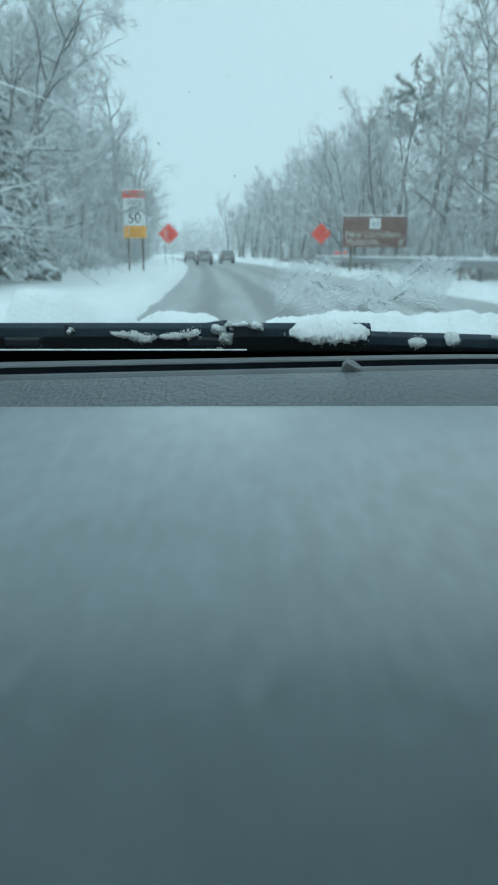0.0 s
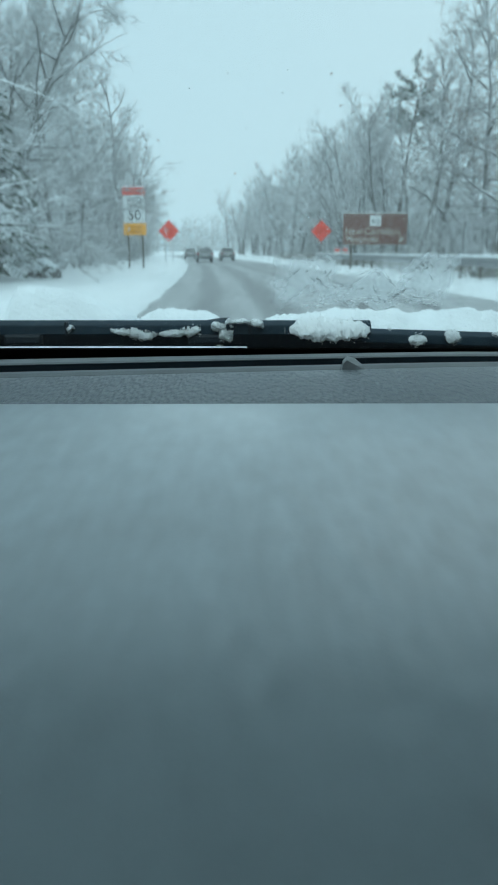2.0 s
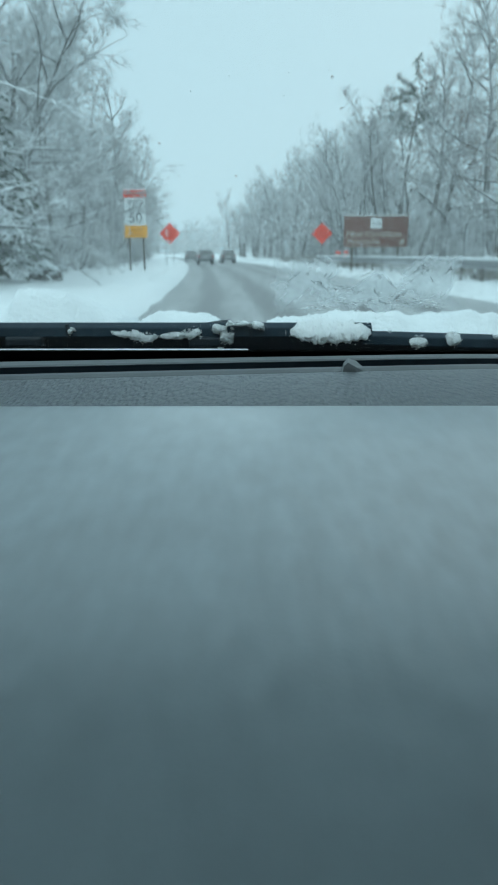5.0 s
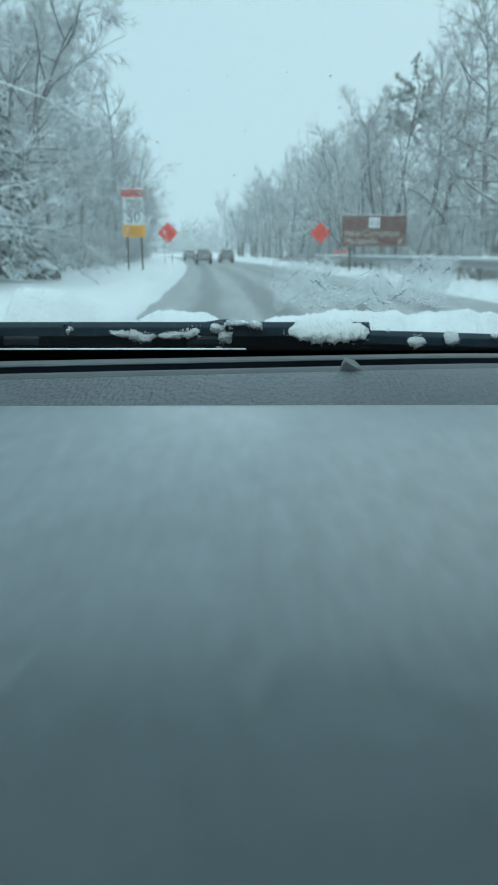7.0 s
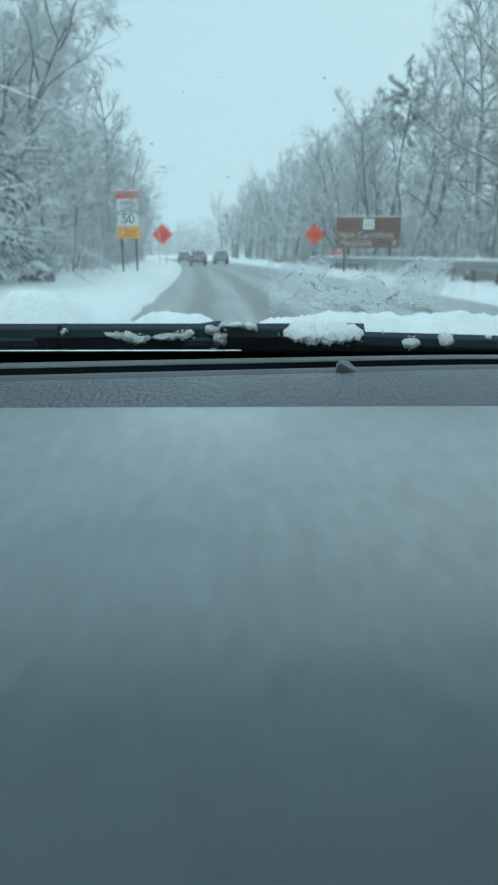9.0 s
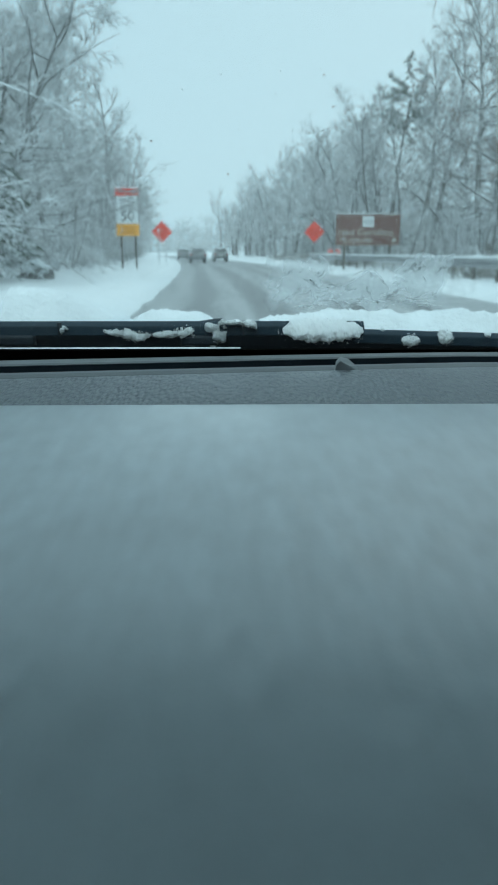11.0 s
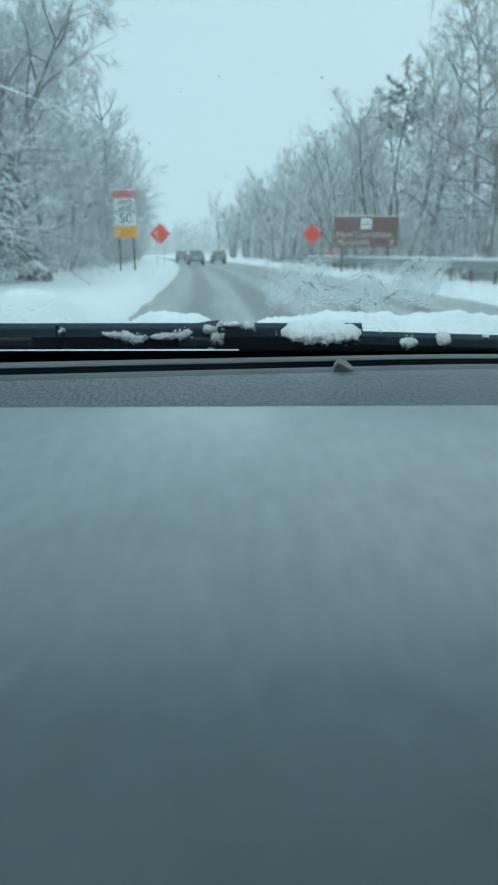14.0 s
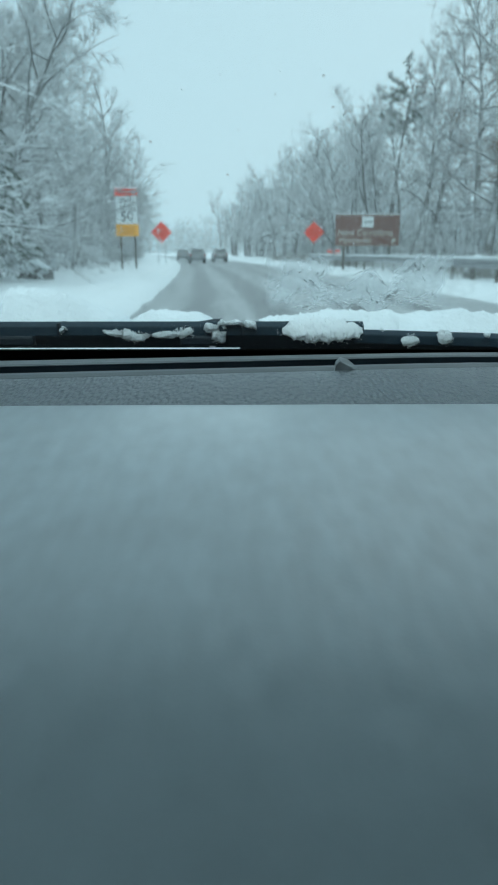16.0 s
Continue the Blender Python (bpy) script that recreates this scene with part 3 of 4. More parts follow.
def drift(label, x0, x1, xs, crest, seed):
    """Snow heaped on the cowl: a crest line across the car, steep towards the glass."""
    bm = bmesh.new()
    nx, ny = max(8, int((x1 - x0) / 0.004)), 40
    base = EYE - 0.184
    grid = []
    for i in range(nx + 1):
        x = x0 + (x1 - x0) * i / nx
        row = []
        for j in range(ny + 1):
            u = j / ny
            y = 0.90 + 0.55 * u
            c = EYE + float(np.interp(x, xs, crest))
            rise = min(1.0, u / 0.2) ** 0.6 if u < 0.2 else max(0.0, 1 - ((u - 0.2) / 0.8) ** 2)
            n = 0.008 * noise.noise((x * 18, y * 18, seed)) + 0.006 * noise.noise((x * 55, y * 50, seed)) + 0.004 * noise.noise((x * 140, y * 110, seed)) + 0.002 * noise.noise((x * 330, y * 260, seed))
            z = max(base, base + (c - base) * rise + n * rise)
            if u > 0.36:
                z = max(z, EYE - 0.170 - 0.02 * u)
            row.append(bm.verts.new((x, y, z)))
        grid.append(row)
    for i in range(nx):
        for j in range(ny):
            bm.faces.new((grid[i][j], grid[i + 1][j], grid[i + 1][j + 1], grid[i][j + 1]))
    edge = [e for e in bm.edges if e.is_boundary]
    low = bmesh.ops.extrude_edge_only(bm, edges=edge)["geom"]
    for v in low:
        if isinstance(v, bmesh.types.BMVert):
            v.co.z = base - 0.004
    bmesh.ops.recalc_face_normals(bm, faces=bm.faces)
    return tagged(part("snow_drift", bm, SNOW, None, smooth=True), label, "snow", group="snow on the cowl")


drift("tall heap of fresh snow on the car's cowl", -0.47, -0.178, [-0.47, -0.40, -0.345, -0.330, -0.28, -0.25, -0.225, -0.19, -0.178],
      [-0.075, -0.080, -0.074, -0.0500, -0.0535, -0.060, -0.074, -0.090, -0.120], 1)
drift("low heap of fresh snow on the car's cowl", -0.186, -0.035, [-0.186, -0.150, -0.135, -0.10, -0.075, -0.05, -0.035],
      [-0.120, -0.089, -0.0825, -0.087, -0.086, -0.094, -0.120], 2)
drift("long bank of fresh snow on the car's cowl", 0.012, 0.98, [0.012, 0.03, 0.06, 0.14, 0.20, 0.25, 0.285, 0.32, 0.36, 0.6, 0.98],
      [-0.120, -0.099, -0.092, -0.0855, -0.0835, -0.0885, -0.089, -0.083, -0.088, -0.085, -0.11], 3)


def on_glass(u, y, out=0.006):
    n = Vector((0, SLOPE, 1)).normalized()
    return Vector((u, y, glass_z(y))) + n * out


def build_ice(x0, x1, y0, y1, seed, milk=0.8):
    """A thin uneven film of wet ice on the outside of the glass."""
    bm = bmesh.new()
    nx, ny = 26, 18
    top, grid_b = [], []
    for i in range(nx + 1):
        a, b = [], []
        for j in range(ny + 1):
            u, v = i / nx, j / ny
            x = x0 + (x1 - x0) * u + 0.018 * noise.noise((v * 3, seed, u)) + 0.004 * noise.noise((v * 14, seed, u * 3))
            y = y0 + (y1 - y0) * v + 0.018 * noise.noise((u * 3, seed + 4, v)) + 0.005 * noise.noise((u * 15, seed, v * 3))
            rim = min(u, 1 - u, v, 1 - v)
            t = 0.00003 + 0.0005 * min(1, rim * 3) * (0.7 + 0.6 * noise.noise((u * 9, v * 9, seed)))
            a.append(bm.verts.new(on_glass(x, y, 0.0056 + t)))
            b.append(bm.verts.new(on_glass(x, y, 0.0056)))
        top.append(a)
        grid_b.append(b)
    for i in range(nx):
        for j in range(ny):
            bm.faces.new((top[i][j], top[i + 1][j], top[i + 1][j + 1], top[i][j + 1]))
            bm.faces.new((grid_b[i][j], grid_b[i][j + 1], grid_b[i + 1][j + 1], grid_b[i + 1][j]))
    for i in range(nx):
        for j in (0, ny):
            bm.faces.new((top[i][j], top[i + 1][j], grid_b[i + 1][j], grid_b[i][j]))
    for j in range(ny):
        for i in (0, nx):
            bm.faces.new((top[i][j], top[i][j + 1], grid_b[i][j + 1], grid_b[i][j]))
    bmesh.ops.recalc_face_normals(bm, faces=bm.faces)
    depth = [milk * float(np.clip(5 * min(i / nx, 1 - i / nx, j / ny, 1 - j / ny) + 0.8 * noise.noise((i * 0.35, j * 0.35, seed)), 0, 1)) for i in range(nx + 1) for j in range(ny + 1) for _ in (0, 1)]
    ob = part("ice_film", bm, FILM, None, smooth=True)
    ob.data.attributes.new("thickness", "FLOAT", "POINT").data.foreach_set("value", depth)
    ob.visible_shadow = False
    return tagged(ob, "thin wrinkled film of wet ice on the windscreen", "ice", group="ice on the windscreen")


def build_drop(x, y, r, seed):
    rng = random.Random(seed)
    bm = bmesh.new()
    bmesh.ops.create_icosphere(bm, subdivisions=2, radius=r)
    for v in bm.verts:
        v.co.z = max(0, v.co.z) * 0.55
        v.co.x *= rng.uniform(0.97, 1.03)
        v.co.y *= 1.25
    # small odd-seeded drops get white snow material in place of a sky glint
    ob = part("water_drop", bm, SNOW_CRUMB if seed % 2 and r < 0.0007 else WATER, None, smooth=True)
    ob.matrix_basis = Matrix.Translation(on_glass(x, y, 0.0052)) @ Matrix.Rotation(-math.atan(SLOPE), 4, "X")
    ob.visible_shadow = False
    return tagged(ob, "small water drop on the windscreen, white where it stands for a sky glint", "water drop", group="drops on the windscreen")


build_ice(0.023, 0.091, 0.686, 0.740, 3)
build_ice(0.146, 0.207, 0.685, 0.733, 8)
build_ice(0.083, 0.159, 0.7075, 0.744, 14)
build_ice(0.03, 0.235, 0.698, 0.746, 21, 0.4)


def build_shard(x, y, size, seed):
    """A crumb of frozen slush on the glass."""
    r = random.Random(seed)
    bm = bmesh.new()
    bmesh.ops.create_icosphere(bm, subdivisions=2, radius=1)
    for v in bm.verts:
        d = 1 + 0.5 * noise.noise(v.co * 1.8 + Vector((seed, 0, 0))) + 0.3 * noise.noise(v.co * 5 + Vector((0, seed, 0)))
        v.co = Vector((v.co.x * size * r.uniform(1.2, 1.5), v.co.y * size * 0.2, max(-0.1, v.co.z) * size * 0.25)) * d
    ob = part("ice_crumb", bm, SNOW_CRUMB if seed % 6 else ICE, None)
    ob.matrix_basis = Matrix.Translation(on_glass(x, y, 0.0054)) @ Matrix.Rotation(-math.atan(SLOPE), 4, "X") @ Matrix.Rotation(r.uniform(-0.6, 0.6), 4, "Z")
    return tagged(ob, "crumb of frozen slush on the windscreen", "ice", group="frozen slush on the windscreen")


_rng = random.Random(15)
for k in range(64):
    u = _rng.random()
    build_shard(0.058 + 0.154 * u, 0.742 - 0.008 * math.sin(u * 3.1) + _rng.gauss(0, 0.0035), _rng.uniform(0.0010, 0.0032), 60 + k)
_rng = random.Random(5)
for k in range(70):
    build_drop(_rng.gauss(0.10, 0.10), _rng.uniform(0.545, 0.68), _rng.choice((0.0004, 0.0005, 0.0006, 0.0008, 0.0011)), k)
for k in range(45):                                    # white drops amid the swept glass: sky glints put into the material
    build_drop(_rng.gauss(0.105, 0.045), _rng.uniform(0.60, 0.685), _rng.choice((0.0004, 0.0005, 0.00062)), 2 * k + 201)

# ---------------------------------------------------------------- trees


class Wood:
    """Collects tapered tubes as plain lists."""

    def __init__(self):
        self.v, self.f = [], []

    def tube(self, pts, radii, sides, point=False):
        start = len(self.v)
        for k, (p, r) in enumerate(zip(pts, radii)):
            q = pts[min(k + 1, len(pts) - 1)] - pts[max(k - 1, 0)]
            d = q.normalized() if q.length > 1e-6 else Vector((0, 0, 1))
            a = d.cross(Vector((0.31, 0.94, 0.12)))
            a = a.normalized() if a.length > 1e-3 else Vector((1, 0, 0))
            b = d.cross(a)
            for s in range(sides):
                w = s * math.tau / sides
                self.v.append(p + a * (r * math.cos(w)) + b * (r * math.sin(w)))
        if point:
            self.v = self.v[:len(self.v) - sides] + [pts[-1]]
            tip = len(self.v) - 1
            for s in range(sides):
                self.f.append((tip - sides + s, tip - sides + (s + 1) % sides, tip))
        for k in range(len(pts) - (2 if point else 1)):
            for s in range(sides):
                i, j = start + k * sides + s, start + k * sides + (s + 1) % sides
                self.f.append((i, j, j + sides, i + sides))


def bent(rng, start, way, length, segs, lift, wobble):
    pts, d, p = [start], way.normalized(), start
    for _ in range(segs):
        d = (d + Vector((rng.gauss(0, wobble), rng.gauss(0, wobble), rng.gauss(0, wobble) + lift))).normalized()
        p = p + d * (length / segs)
        pts.append(p)
    return pts


def along(pts, t):
    x = t * (len(pts) - 1)
    k = min(int(x), len(pts) - 2)
    return pts[k].lerp(pts[k + 1], x - k), (pts[k + 1] - pts[k]).normalized()


def aside(rng, d, angle):
    side = d.cross(Vector((rng.gauss(0, 1), rng.gauss(0, 1), rng.gauss(0, 1))))
    return (d * math.cos(angle) + side.normalized() * math.sin(angle)).normalized()


def grow(seed, height, spread, limbs, subs, twigs, fine, tips=(0.3, 0.75), low=0.2, thick=1.0, stems=1, lift=0.06, slant=0.0):
    """Trunk and crown of a bare broadleaf tree, rooted at the origin."""
    rng = random.Random(seed)
    trunk, crown, boughs = Wood(), Wood(), Wood()
    for stem in range(stems):
        lean = Vector((rng.gauss(0, 0.05) + slant, rng.gauss(0, 0.05), 1)) if stems == 1 else Vector((rng.gauss(0, 0.4), rng.gauss(0, 0.4), 1))
        r0 = (0.05 + height * 0.011) / math.sqrt(stems)
        spine = bent(rng, Vector((0, 0, -0.3)), lean, height * 0.86, 9, 0.03, 0.07)
        trunk.tube(spine, [max(0.02, r0 * (1.25 if k == 0 else 1) * (1 - 0.9 * k / 9)) for k in range(10)], 7)
        for i in range(limbs // stems):
            t = low + (0.99 - low) * ((i + rng.random()) / (limbs // stems))
            p, d = along(spine, t)
            az = i * 2.4 + rng.uniform(-0.5, 0.5)
            up = rng.uniform(-0.05, 0.55) + 0.75 * t * t
            way = Vector((math.cos(az), math.sin(az), up))
            length = spread * (1.10 - 0.55 * t) * rng.uniform(0.6, 1.15)
            limb = bent(rng, p, way, length, 6, lift * rng.uniform(-1.0, 1.2), 0.13)
            rl = max(0.018, r0 * 0.42 * (1 - 0.6 * t)) * thick
            boughs.tube(limb, [rl * (1 - 0.8 * k / 6) for k in range(7)], 5)
            for _ in range(subs):
                p2, d2 = along(limb, rng.uniform(0.18, 1.0))
                sub = bent(rng, p2, aside(rng, d2, rng.uniform(0.4, 1.0)) + Vector((0, 0, 0.15)), length * rng.uniform(0.25, 0.5), 3, 0.03, 0.16)
                rs = max(0.011, rl * 0.38)
                crown.tube(sub, [rs, rs * 0.75, rs * 0.5, rs * 0.3], 3)
                for _ in range(twigs):
                    p3, d3 = along(sub, rng.uniform(0.15, 1.0))
                    twig = bent(rng, p3, aside(rng, d3, rng.uniform(0.35, 0.9)), length * rng.uniform(0.10, 0.24), 2, 0.05, 0.2)
                    rt = 0.0125 * thick
                    crown.tube(twig, [rt, rt * 0.8, rt * 0.4], 3, True)
                    for _ in range(fine):
                        p4, d4 = along(twig, rng.uniform(0.1, 1.0))
                        tip = p4 + aside(rng, d4, rng.uniform(0.4, 0.9)) * rng.uniform(*tips)
                        crown.tube([p4, tip], [0.0095 * thick, 0.0], 3, True)
    return trunk, crown, boughs


def tree_kind(name, label, seed, twig_mat=TWIG, group="roadside trees", **shape):
    trunk, crown, boughs = grow(seed, **shape)
    ob = empty(name, 0, 0, -50, label=label, category="tree" if name == "tree" else "shrub", group=group)
    part("trunk", mesh_of("trunk", trunk.v, trunk.f, BARK, True), BARK, ob, "dark bark with snow on its side")
    part("crown", mesh_of("crown", crown.v, crown.f, twig_mat, False), twig_mat, ob, "snow-laden bare branches")
    part("limbs", mesh_of("limbs", boughs.v, boughs.f, BARK, True), BARK, ob, "dark limbs with snow along the top")
    return ob


def remove(ob):
    for o in (*ob.children_recursive, ob):
        bpy.data.objects.remove(o)


BARE = "bare broadleaf tree with snow on every branch"
big = [tree_kind("tree", BARE, 100 + k, height=h, spread=s, limbs=20, subs=7, twigs=6, fine=5, tips=(0.2, 0.55), low=lo, thick=1.2)
       for k, (h, s, lo) in enumerate([(13.0, 5.4, 0.18), (14.5, 5.0, 0.22), (11.5, 5.8, 0.16), (14.0, 4.6, 0.26)])]
tall = [tree_kind("tree", "tall bare tree with a clean dark trunk and snowy crown", 150 + k, height=h, spread=s, limbs=18, subs=7, twigs=6, fine=5, tips=(0.2, 0.55), low=lo, thick=1.2)
        for k, (h, s, lo) in enumerate([(15.5, 4.6, 0.40), (16.5, 4.2, 0.46), (14.5, 5.0, 0.36)])]
mid = [tree_kind("tree", BARE, 200 + k, FAR_TWIG, height=h, spread=s, limbs=18, subs=6, twigs=5, fine=2, tips=(0.3, 0.8), low=lo, thick=1.5)
       for k, (h, s, lo) in enumerate([(13.5, 5.2, 0.16), (15.0, 4.8, 0.2), (12.0, 5.4, 0.14)])]
bush = [tree_kind("shrub", "snow-covered thicket of thin stems at the wood's edge", 300 + k, FAR_TWIG, "roadside shrubs", height=h, spread=1.9, limbs=24, subs=4, twigs=4, fine=1, low=0.08, thick=1.2, stems=6)
        for k, h in enumerate((4.2, 3.0))]


def plant(kinds, lat, y, rng, low=0.85, high=1.15):
    x, y, z = place(lat, y)
    s = rng.uniform(low, high)
    ob = copy_thing(rng.choice(kinds), pose(x, y, z - 0.05, 0, 0, rng.uniform(0, 360)) @ Matrix.Diagonal((s, s, s * rng.uniform(0.92, 1.1), 1)))
    return ob


lean_tree = tree_kind("tree", "bare tree leaning over the verge, snow along its trunk", 411, height=11.0, spread=4.6, limbs=18, subs=7, twigs=6, fine=8, tips=(0.14, 0.42), low=0.4, slant=0.75)
lean_tree.matrix_basis = pose(*place(-8.6, 25.0), 0, 0, -12)
rng = random.Random(42)
over = tree_kind("tree", "tall bare oak whose snowy limbs reach over the verge", 437, height=15.0, spread=6.4, limbs=15, subs=8, twigs=6, fine=6, tips=(0.2, 0.5), low=0.36, thick=1.3)
over.matrix_basis = pose(*place(-8.8, 15.5), 0, 0, 60)
for y in np.arange(15, 62, 3.6):                       # wood's edge, left of the road
    plant(big, -8.4 + rng.uniform(-1.0, 1.0), y + rng.uniform(-1, 1), rng, 0.74, 1.0)
for y in np.arange(62, 150, 4.4):
    plant(mid, -8.5 + rng.uniform(-1.2, 1.2), y + rng.uniform(-1.5, 1.5), rng, 0.82, 1.05)
for y in np.arange(14, 120, 6.0):
    plant(mid, -13 + rng.uniform(-1.8, 1.8), y + rng.uniform(-2, 2), rng, 0.70, 0.92)
for y in np.arange(26, 66, 3.8):                       # wood's edge, right of the road
    plant(tall + big[:1], (14.6 if y < 50 else 13.4) + rng.uniform(-1.2, 1.2), y + rng.uniform(-1, 1), rng, *((0.80, 1.0) if y < 42 else (0.66, 0.82)))
for y in np.arange(66, 170, 4.8):
    plant(mid, 13.5 + rng.uniform(-1.5, 1.5), y + rng.uniform(-1.5, 1.5), rng, 0.95, 1.15)
for y in np.arange(30, 140, 5.4):
    plant(mid, 18.5 + rng.uniform(-2, 2), y + rng.uniform(-2, 2), rng, 0.95, 1.15)
for y in np.arange(28, 110, 2.6):
    plant(bush, -7.2 + rng.uniform(-0.7, 0.5), y + rng.uniform(-1, 1), rng, 0.6, 1.1)
for y in np.arange(30, 130, 5.0):
    plant(bush, 12.6 + rng.uniform(-0.6, 0.8), y + rng.uniform(-1, 1), rng, 0.5, 0.9)
for y in np.arange(28, 120, 2.8):                      # undergrowth between the trunks
    plant(bush, 17.0 + rng.uniform(-1.5, 2.5), y + rng.uniform(-1, 1), rng, 0.8, 1.3)
for y in np.arange(18, 90, 4.0):
    plant(bush, -11.5 + rng.uniform(-1.5, 1.0), y + rng.uniform(-1, 1), rng, 0.8, 1.2)
for kind in big + tall + mid + bush:
    remove(kind)


def conifer(lat, y, height, seed):
    """A snow-laden spruce: whorls of drooping boughs with needle sprays."""
    r = random.Random(seed)
    x, y, z = place(lat, y)
    ob = empty("tree", x, y, z, label="dark green conifer with drooping boughs under thick snow", category="tree")
    stem, bough = Wood(), Wood()
    stem.tube([Vector((0, 0, -0.2)), Vector((0, 0, height))], [height * 0.016, 0.02], 7)
    t = 0.08
    while t < 0.99:
        for k in range(8):
            a = k * math.tau / 8 + r.uniform(-0.3, 0.3)
            length = (1 - t) ** 0.8 * height * 0.27 * r.uniform(0.75, 1.1) + 0.15
            limb = bent(r, Vector((0, 0, t * height)), Vector((math.cos(a), math.sin(a), 0.15)), length, 4, -0.16, 0.05)
            bough.tube(limb, [0.035, 0.03, 0.022, 0.015, 0.008], 4)
            for j in range(int(10 + length * 12)):
                p, d = along(limb, r.uniform(0.12, 1.0))
                side = d.cross(Vector((0, 0, 1))).normalized() * r.choice((-1, 1))
                tip = p + (d * 0.7 + side * r.uniform(0.4, 1.0) + Vector((0, 0, r.uniform(-0.5, 0.0)))) * r.uniform(0.16, 0.36) * (0.5 + length * 0.3)
                bough.tube([p, p.lerp(tip, 0.5) + Vector((0, 0, 0.015)), tip], [0.025, 0.045, 0.0], 4, True)
        t += r.uniform(0.035, 0.05)
    part("trunk", mesh_of("trunk", stem.v, stem.f, BARK, True), BARK, ob)
    part("boughs", mesh_of("boughs", bough.v, bough.f, NEEDLE), NEEDLE, ob, "dark needles under snow")


def leafy_oak(lat, y, seed):
    """An oak that has kept some of its brown leaves."""
    r = random.Random(seed)
    x, y, z = place(lat, y)
    trunk, crown, boughs = grow(seed, 15.0, 5.0, 20, 7, 6, 7, tips=(0.14, 0.42), low=0.2)
    ob = empty("tree", x, y, z, label="oak with a few withered red-brown leaves among snowy branches", category="tree")
    part("trunk", mesh_of("trunk", trunk.v, trunk.f, BARK, True), BARK, ob)
    part("crown", mesh_of("crown", crown.v, crown.f, TWIG), TWIG, ob)
    part("limbs", mesh_of("limbs", boughs.v, boughs.f, BARK, True), BARK, ob)
    vs, fs = [], []
    pool = [p for p in crown.v if 3.0 < p.z < 9.0 and p.x < 2.5 and p.y < 1.5]
    for _ in range(1500):
        c = r.choice(pool) + Vector((r.gauss(0, 0.08), r.gauss(0, 0.08), r.gauss(0, 0.08)))
        a, b = (Vector((r.gauss(0, 1), r.gauss(0, 1), r.gauss(0, 1))).normalized() for _ in range(2))
        n, w, l = len(vs), 0.035, r.uniform(0.08, 0.13)
        fold = a.cross(b).normalized() * 0.02
        vs += [c - a * l / 2, c + b * w + fold, c + a * l / 2, c - b * w + fold]
        fs += [(n, n + 1, n + 2), (n, n + 2, n + 3)]
    part("leaves", mesh_of("leaves", vs, fs, DRY_LEAF), DRY_LEAF, ob, "withered red-brown leaves")


conifer(-6.9, 21.5, 7.0, 77)
leafy_oak(12.8, 33, 903)


def pine(lat, y, height, seed):
    """A tall pine with a flat dark head over a bare trunk."""
    r = random.Random(seed)
    x, y, z = place(lat, y)
    ob = empty("tree", x, y, z, label="tall pine with a dark needled head above the bare wood", category="tree")
    stem, tufts = Wood(), Wood()
    spine = bent(r, Vector((0, 0, -0.3)), Vector((0.04, 0, 1)), height, 8, 0.02, 0.03)
    stem.tube(spine, [0.24 - 0.024 * k for k in range(9)], 7)
    for k in range(34):
        p, d = along(spine, r.uniform(0.72, 1.0))
        a = k * 2.4
        limb = bent(r, p, Vector((math.cos(a), math.sin(a), r.uniform(0.05, 0.35))), r.uniform(1.8, 3.6), 4, 0.04, 0.12)
        stem.tube(limb, [0.05, 0.04, 0.03, 0.02, 0.012], 4)
        for _ in range(30):
            c, d2 = along(limb, r.uniform(0.3, 1.0))
            c = c + Vector((r.gauss(0, 0.15), r.gauss(0, 0.15), r.gauss(0, 0.08)))
            for _ in range(9):
                tip = c + Vector((r.gauss(0, 1), r.gauss(0, 1), r.gauss(0.4, 0.7))).normalized() * r.uniform(0.18, 0.36)
                tufts.tube([c, tip], [0.024, 0.0], 3, True)
    part("trunk", mesh_of("trunk", stem.v, stem.f, BARK, True), BARK, ob)
    part("needles", mesh_of("needles", tufts.v, tufts.f, NEEDLE), NEEDLE, ob, "dark green needles dusted with snow")


pine(15.5, 60.0, 14.0, 31)


def far_woods(name, spots, seed, label, stout=2.8, size=1.0, mat=HAZE_TWIG):
    """Woods too far to pick apart: one mesh of many thin trees."""
    r = random.Random(seed)
    shapes = [grow(500 + k, height=12.5, spread=4.2, limbs=15, subs=4, twigs=3, fine=0, low=0.06, thick=stout) for k in range(4)]
    shapes = [(np.array(t.v + c.v + b.v), t.f + [tuple(i + len(t.v) for i in f) for f in c.f]
               + [tuple(i + len(t.v) + len(c.v) for i in f) for f in b.f]) for t, c, b in shapes]
    vs, fs, n = [], [], 0
    for lat, y in spots:
        v, f = r.choice(shapes)
        a, s = r.uniform(0, math.tau), r.uniform(0.8, 1.15) * size
        m = np.array([[math.cos(a), -math.sin(a), 0], [math.sin(a), math.cos(a), 0], [0, 0, 1]]) * s
        x, yy, z = place(lat, y)
        vs.append(v @ m.T + (x, yy, z))
        fs.extend(tuple(i + n for i in q) for q in f)
        n += len(v)
    ob = new(name, mesh_of(name, np.concatenate(vs), fs, mat))
    return tagged(ob, label, "woods", kind="stuff")


